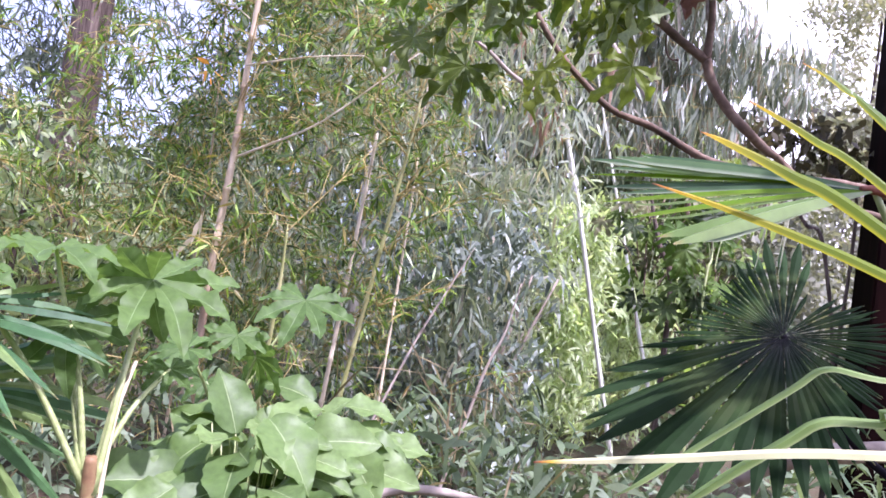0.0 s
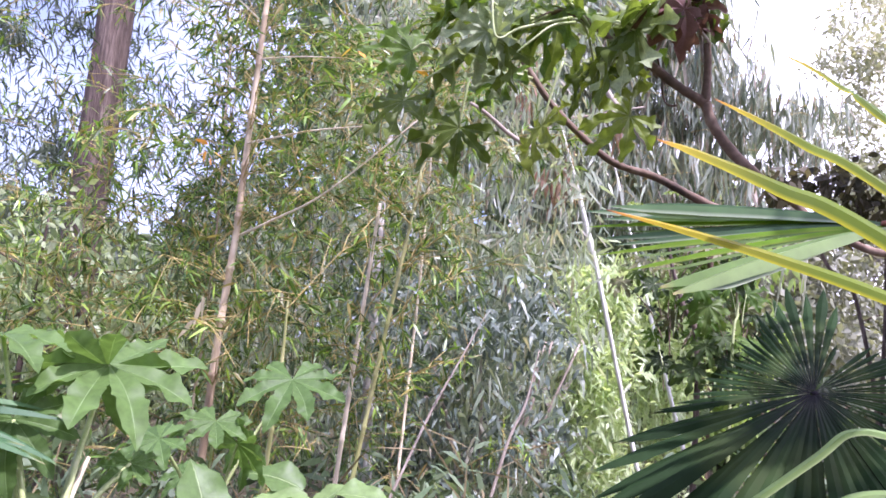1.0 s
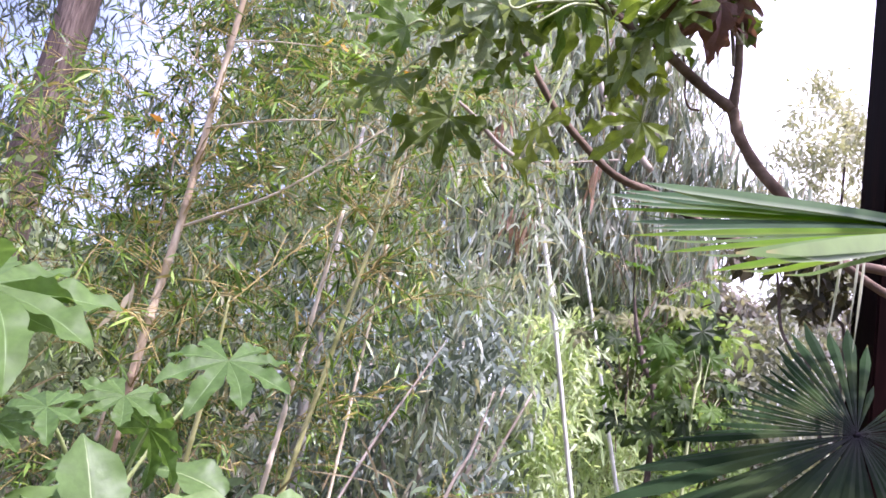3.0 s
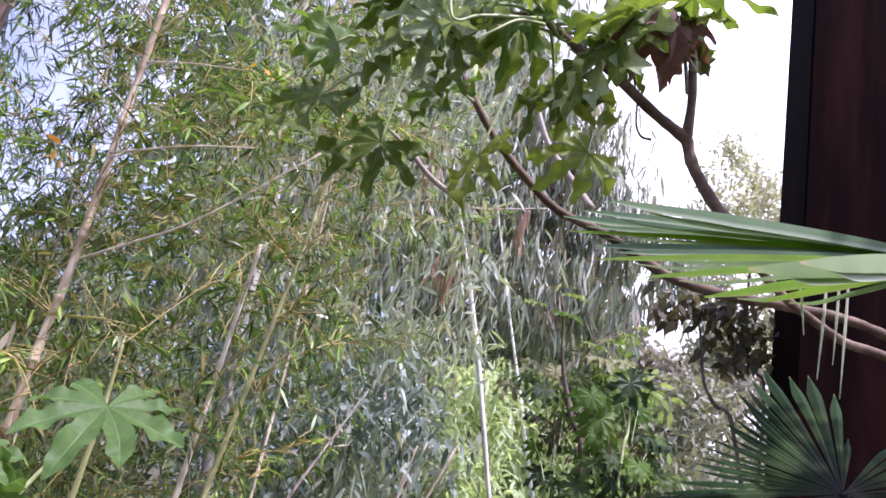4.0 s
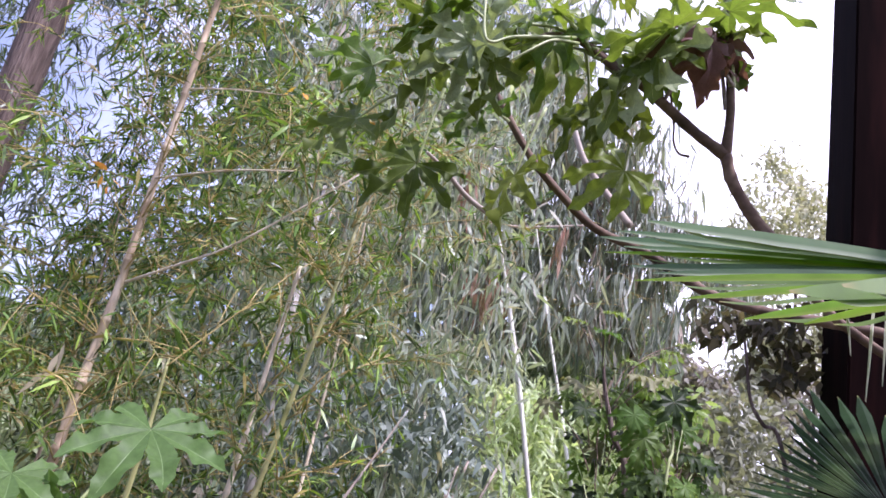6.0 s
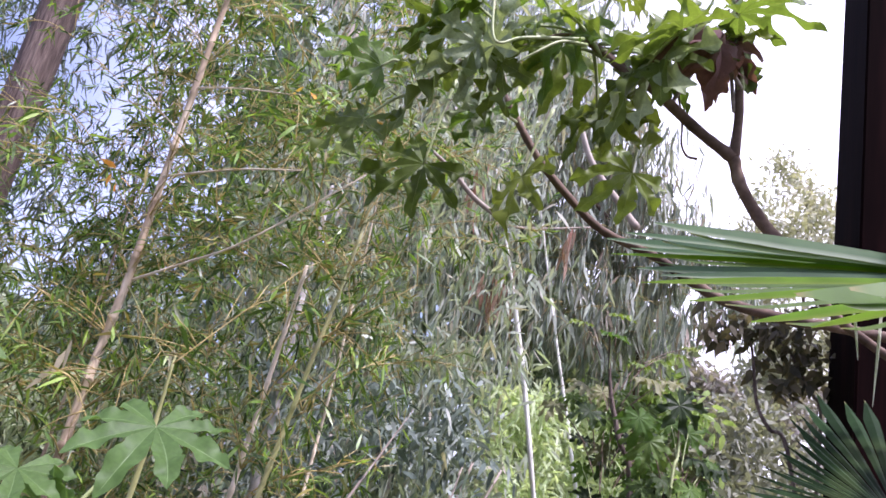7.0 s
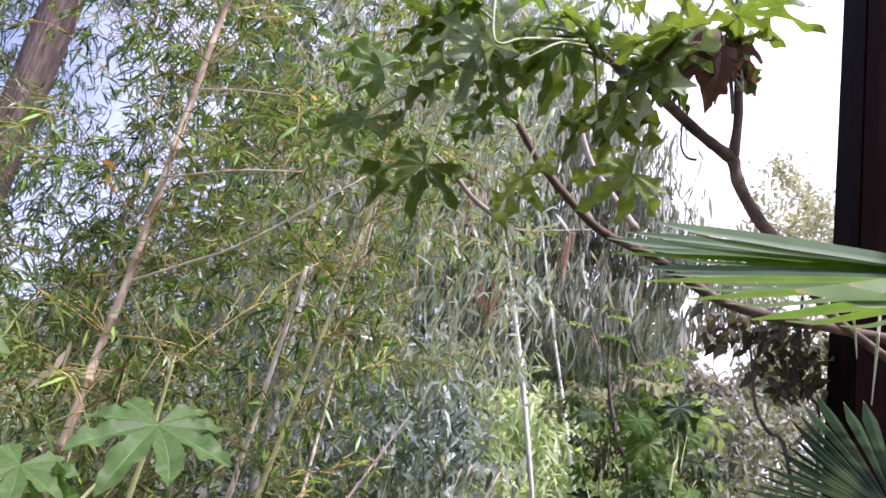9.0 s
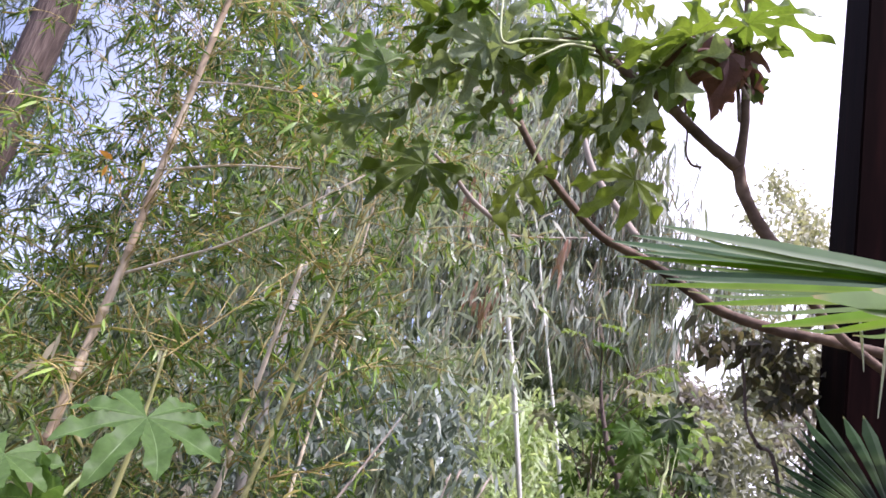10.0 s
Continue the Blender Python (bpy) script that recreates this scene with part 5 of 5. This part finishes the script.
# ---- bare sticks ----
def bare_stick(points, radii, label, mat=M_STICK):
    s = thing("stick", (points[0][0], points[0][1], 0), label, "stick")
    stem("wood", points, radii, mat, s, sides=7, knobs=0.05)


bare_stick(grounded([(-0.196, 3.600, 0.905), (-0.056, 3.650, 1.275), (0.078, 3.700, 1.567), (0.165, 3.730, 1.755)]), (0.007, 0.0065, 0.006, 0.0045, 0.001), "thin bare leaning stick with a pinkish tint")
bare_stick(grounded([(0.289, 4.700, 0.748), (0.369, 4.700, 1.082), (0.452, 4.700, 1.301), (0.512, 4.700, 1.620)]), (0.012, 0.011, 0.010, 0.007, 0.003), "grey bare leaning branch")
bare_stick([(-0.137, 2.600, 0.784), (-0.032, 2.600, 0.850), (0.120, 2.600, 0.864), (0.276, 2.600, 0.851)], (0.016, 0.018, 0.016, 0.012), "smooth pinkish bare branch lying low")
bare_stick([(0.890, 2.100, 1.144), (1.011, 2.050, 1.231), (1.131, 2.000, 1.274), (1.349, 2.000, 1.307)], (0.022, 0.026, 0.028, 0.03), "smooth brown bare branch behind the palm frond")


# ---- fan palms ----
def leaflet(half_angle, width, sag, material, fold=0.55, start=0.02, taper=0.45):
    """One folded finger of a fan leaf, 1 long, along y."""
    verts, faces, along = [], [], []
    marks = (start, 0.12, 0.25, 0.4, 0.52, 0.65, 0.78, 0.9, 0.97, 1.0)
    for s in marks:
        w = min(s * math.tan(half_angle) * 1.02, width * (1 - max(0, (s - taper) / (1 - taper)) ** 1.5))
        w = max(w, 0.0012)
        z = -sag * max(0, s - 0.3) ** 2
        verts += [(-w, s, z - fold * w), (0, s, z), (w, s, z - fold * w)]
        along += [s] * 3
    for k in range(len(marks) - 1):
        a = 3 * k
        faces += [(a, a + 1, a + 4, a + 3), (a + 1, a + 2, a + 5, a + 4)]
    return mesh_of("leaflet", (np.array(verts), faces), material, False, {"along": along})


def frond(palm, hub, axis, normal, size, count, spread, materials, stalk, sag=(0.1, 0.35), start_angle=0.0, vary=0.12, label="", short=0.22, wide=0.0, lengths=None, twist=0.0, jitter=0.05, taper=0.45, narrow=9.0, fold=0.55):
    """A fan: a stalk, a small hub, and its leaflets, each an object of its own."""
    base = palm.matrix_basis.translation
    hub_v = Vector(hub)
    half = radians(spread) / (count - 1) / 2
    meshes = [leaflet(half, wide or half * 0.62, sag[0] + (sag[1] - sag[0]) * k / 2, m, fold, taper=taper) for m in materials for k in range(3)]
    m = basis(hub_v - base, axis, normal, size)
    inv = (Matrix.Translation(base) @ m).inverted()
    v, f = tube(stalk + [hub], (0.012, 0.007), 8, 6)
    v = np.c_[v, np.ones(len(v))] @ np.array(inv).T
    fan = part("frond", mesh_of("frond", (v[:, :3], f), materials[0]), palm, label, m)
    for k in range(count):
        a = radians(spread) * (k / (count - 1) - 0.5) + radians(start_angle)
        long = (1 - short * abs(2 * k / (count - 1) - 1) ** 1.5) * (1 + vary * RNG.normal())
        if lengths:
            long = np.interp(math.degrees(a), lengths[0], lengths[1]) * (1 + vary * RNG.normal())
        turn = Matrix.Rotation(-a, 4, "Z") @ Matrix.Rotation(RNG.normal(0, jitter), 4, "X") @ Matrix.Rotation(twist * RNG.normal(), 4, "Y")
        part("leaflet", meshes[int(RNG.integers(0, len(meshes)))], fan, "", turn @ Matrix.Diagonal((long * (0.82 if abs(a) > narrow else 1), long, long, 1)))
    return fan


def blade(palm, points, widths, material, name="leaflet", fold=0.4, label="", up=(0, 0, 1)):
    """A single long folded leaflet along a curve, from base to tip."""
    p, w = curve_through(points, widths, 8)
    base = np.array(palm.matrix_basis.translation)
    t = unit(np.gradient(p, axis=0))
    side = unit(np.cross(t, up))
    nrm = np.cross(side, t)
    verts, faces, along, ribs = [], [], [], []
    across = (-1.0, -0.5, 0.0, 0.5, 1.0)
    for k in range(len(p)):
        for u in across:
            verts.append(p[k] + side[k] * w[k] * u - nrm[k] * fold * w[k] * abs(u) - base)
        along += [k / (len(p) - 1)] * 5
        ribs += [1.0, 0.82, 0.2, 0.2, 0.88]
    for k in range(len(p) - 1):
        for i in range(4):
            a = 5 * k + i
            faces.append((a, a + 1, a + 6, a + 5))
    return part(name, mesh_of(name, (np.array(verts), faces), material, False, {"along": along, "rib": ribs}), palm, label)


def palms():
    palm = thing("fan_palm", (1.35, 1.75, 0), "fan palm with green pleated fronds beside the post, one coloured as in shade", "palm", "fan palms")
    stem("trunk", [(1.35, 1.75, 0), (1.34, 1.75, 0.6), (1.3, 1.74, 1.15)], (0.09, 0.085, 0.07), M_LIMB, palm, "fibrous brown trunk", sides=12, knobs=0.08)
    crown_at = (1.3, 1.74, 1.15)
    hub1 = (0.902, 1.60, 1.885)
    flat_fan = (0.05, -0.62, 0.78)
    for tip, width, mat in (
        ((0.376, 1.720, 1.904), 0.019, M_PALM_PLEAT_LIGHT),
        ((0.351, 1.780, 1.902), 0.014, M_PALM_PLEAT_LIGHT),
        ((0.344, 1.860, 1.917), 0.019, M_PALM_PLEAT_LIGHT),
        ((0.468, 1.840, 1.939), 0.018, M_PALM_PLEAT_LIGHT),
        ((0.374, 1.820, 1.893), 0.012, M_PALM_PLEAT_LIGHT),
        ((0.338, 1.800, 1.869), 0.009, M_PALM_BACKLIT),
        ((0.368, 1.750, 1.838), 0.015, M_PALM_PLEAT_LIGHT),
        ((0.389, 1.710, 1.820), 0.011, M_PALM_PLEAT_LIGHT),
        ((0.354, 1.680, 1.793), 0.010, M_PALM_BACKLIT),
        ((0.392, 1.600, 1.755), 0.010, M_PALM_BACKLIT),
        ((0.431, 1.500, 1.715), 0.013, M_PALM_BACKLIT),
        ((0.475, 1.450, 1.708), 0.010, M_PALM_BACKLIT),
        ((0.396, 1.340, 1.702), 0.022, M_PALM_LIGHT),
        ((0.393, 1.250, 1.684), 0.020, M_PALM_LIGHT),
    ):
        for lift, pull, slim, skin in ((0.0, 1.0, 1.0, mat), (0.010, 0.9, 0.6, M_PALM_PLEAT_LIGHT if mat is M_PALM_LIGHT else M_PALM_LIGHT)):
            one = np.array(hub1)
            two = one + (np.array(tip) - one) * pull + (0, 0, -lift * 0.6)
            blade(palm, [one, one * 0.7 + two * 0.3 + (0, 0, 0.012 - lift * 0.4), one * 0.35 + two * 0.65 + (0, 0, 0.012 - lift), one * 0.12 + two * 0.88 + (0, 0, 0.006 - lift), two], (0.003, width * 0.7 * slim, width * 0.85 * slim, width * 0.6 * slim, width * 0.10), skin, fold=0.9, up=flat_fan)
    stem("hub", [(hub1[0] - 0.03, hub1[1], hub1[2] + 0.001), hub1, (hub1[0] + 0.03, hub1[1], hub1[2] - 0.006)], (0.005, 0.011, 0.009), M_HUB, palm, "reddish brown frond hub", sides=8)
    stem("stalk", [crown_at, (1.2, 1.74, 1.5), hub1], (0.012, 0.007), M_PETIOLE, palm, "green stalk", sides=8)
    for top, low in (((0.703, 1.740, 1.860), (0.702, 1.720, 1.762)), ((0.752, 1.740, 1.880), (0.713, 1.700, 1.694)), ((0.803, 1.760, 1.897), (0.792, 1.760, 1.686)), ((0.815, 1.800, 1.910), (0.806, 1.800, 1.747))):
        mid = tuple((a + b) / 2 + 0.004 for a, b in zip(top, low))
        blade(palm, [top, mid, low], (0.0028, 0.0036, 0.0008), M_PALM_WITHERED, label="pale withered leaflet hanging down", up=(0.3, -1, 0))
    hub2 = (0.852, 1.83, 1.552)
    reach = ((-172, -148, -124, -100, -88, -64, -52, -40, -28, -16, -4, 8, 20, 32, 44, 56, 80, 104, 128, 140, 152, 164, 172),
             (0.50, 0.56, 0.56, 0.46, 0.40, 0.56, 0.68, 0.88, 1.0, 1.04, 1.24, 1.32, 1.16, 0.98, 0.68, 0.52, 0.42, 0.44, 0.56, 0.76, 1.06, 1.0, 0.5))
    frond(palm, hub2, (-0.62, -0.58, -0.5), (-0.15, -0.52, 0.84), 0.50, 70, 344, [M_PALM_SHADED], [crown_at, (1.1, 1.9, 1.3)], (0.0, 0.10), 0, 0.05, "big green frond with shade put into its colour", 0.35, 0.050, reach, twist=0.06, jitter=0.016, taper=0.55, narrow=2.1, fold=0.38)
    near = thing("fan_palm", (1.25, 1.05, 0), "fan palm with yellowing narrow leaflets and dry brown tips", "palm", "fan palms")
    stem("trunk", [(1.25, 1.05, 0), (1.24, 1.05, 0.6), (1.22, 1.05, 1.1)], (0.08, 0.075, 0.06), M_LIMB, near, "fibrous brown trunk", sides=12, knobs=0.08)
    hub3 = (1.02, 0.80, 1.36)
    stem("stalk", [(1.22, 1.05, 1.1), (1.12, 0.93, 1.26), hub3], (0.012, 0.008), M_PETIOLE, near, sides=8)
    for pts, wide in (
        ([(0.62, 0.62, 1.52), (0.362, 0.607, 1.665), (0.295, 0.614, 1.696), (0.24, 0.606, 1.712), (0.212, 0.601, 1.717)], 0.0082),
        ([(0.62, 0.55, 1.515), (0.45, 0.56, 1.586), (0.353, 0.585, 1.626), (0.30, 0.612, 1.648), (0.24, 0.64, 1.668), (0.192, 0.65, 1.679)], 0.0055),
        ([(0.65, 0.70, 1.56), (0.391, 0.65, 1.704), (0.32, 0.635, 1.732), (0.28, 0.625, 1.745), (0.2515, 0.617, 1.752)], 0.0066),
        ([(0.68, 0.76, 1.62), (0.412, 0.70, 1.772), (0.36, 0.675, 1.79), (0.33, 0.66, 1.797), (0.307, 0.652, 1.801)], 0.0058),
    ):
        blade(near, [hub3] + pts, (0.004, wide, wide, wide, wide * 0.9, wide * 0.55, 0.0006)[-len(pts) - 1:], M_PALM_YELLOW, up=(-0.2, -0.8, 0.6))
    blade(near, [hub3, (0.65, 0.76, 1.66), (0.415, 0.720, 1.787), (0.372, 0.700, 1.800), (0.334, 0.680, 1.808)], (0.003, 0.004, 0.004, 0.003, 0.0005), M_PALM_LIGHT, up=(-0.2, -0.8, 0.6))
    blade(near, [hub3, (0.70, 0.74, 1.47), (0.445, 0.75, 1.460), (0.285, 0.785, 1.426), (0.20, 0.815, 1.404), (0.150, 0.83, 1.392)], (0.003, 0.0055, 0.0055, 0.005, 0.0035, 0.0008), M_PALM_PALE, label="pale dying leaflet with a brown tip", up=(-0.2, -0.7, 0.6))
    blade(near, [hub3, (0.62, 0.76, 1.53), (0.470, 0.760, 1.535), (0.428, 0.785, 1.537), (0.397, 0.79, 1.511), (0.325, 0.81, 1.444), (0.267, 0.816, 1.393), (0.24, 0.818, 1.372)], (0.003, 0.004, 0.004, 0.0042, 0.0042, 0.004, 0.003, 0.0008), M_PALM_BENT, label="bent pale green leaflet", up=(-0.3, -0.6, 0.7))
    blade(near, [hub3, (0.552, 0.800, 1.491), (0.505, 0.810, 1.487), (0.450, 0.820, 1.480), (0.418, 0.833, 1.452), (0.349, 0.859, 1.384), (0.29, 0.87, 1.325)], (0.004, 0.006, 0.0065, 0.007, 0.007, 0.006, 0.001), M_PALM_BENT, label="bent pale green leaflet", up=(-0.3, -0.6, 0.7))
    left = thing("fan_palm", (-1.0, 1.3, 0), "low palm with narrow green leaflets beside the hand-leaved plants", "palm", "fan palms")
    stem("trunk", [(-1.0, 1.3, 0), (-1.0, 1.3, 0.5), (-0.98, 1.3, 0.85)], (0.05, 0.045, 0.04), M_LIMB, left, "short brown trunk")
    frond(left, (-0.82, 1.3, 1.28), (0.6, -0.2, -0.4), (0.1, -0.5, 0.8), 0.36, 20, 170, [M_PALM, M_PALM, M_PALM_LIGHT], [(-0.98, 1.3, 0.85), (-0.9, 1.3, 1.1)], (0.1, 0.5))
    frond(left, (-0.80, 1.25, 1.42), (0.5, -0.2, -0.1), (0.1, -0.4, 0.9), 0.3, 18, 150, [M_PALM, M_PALM, M_PALM_LIGHT], [(-0.98, 1.3, 0.85), (-0.9, 1.28, 1.2)], (0.1, 0.5))


palms()
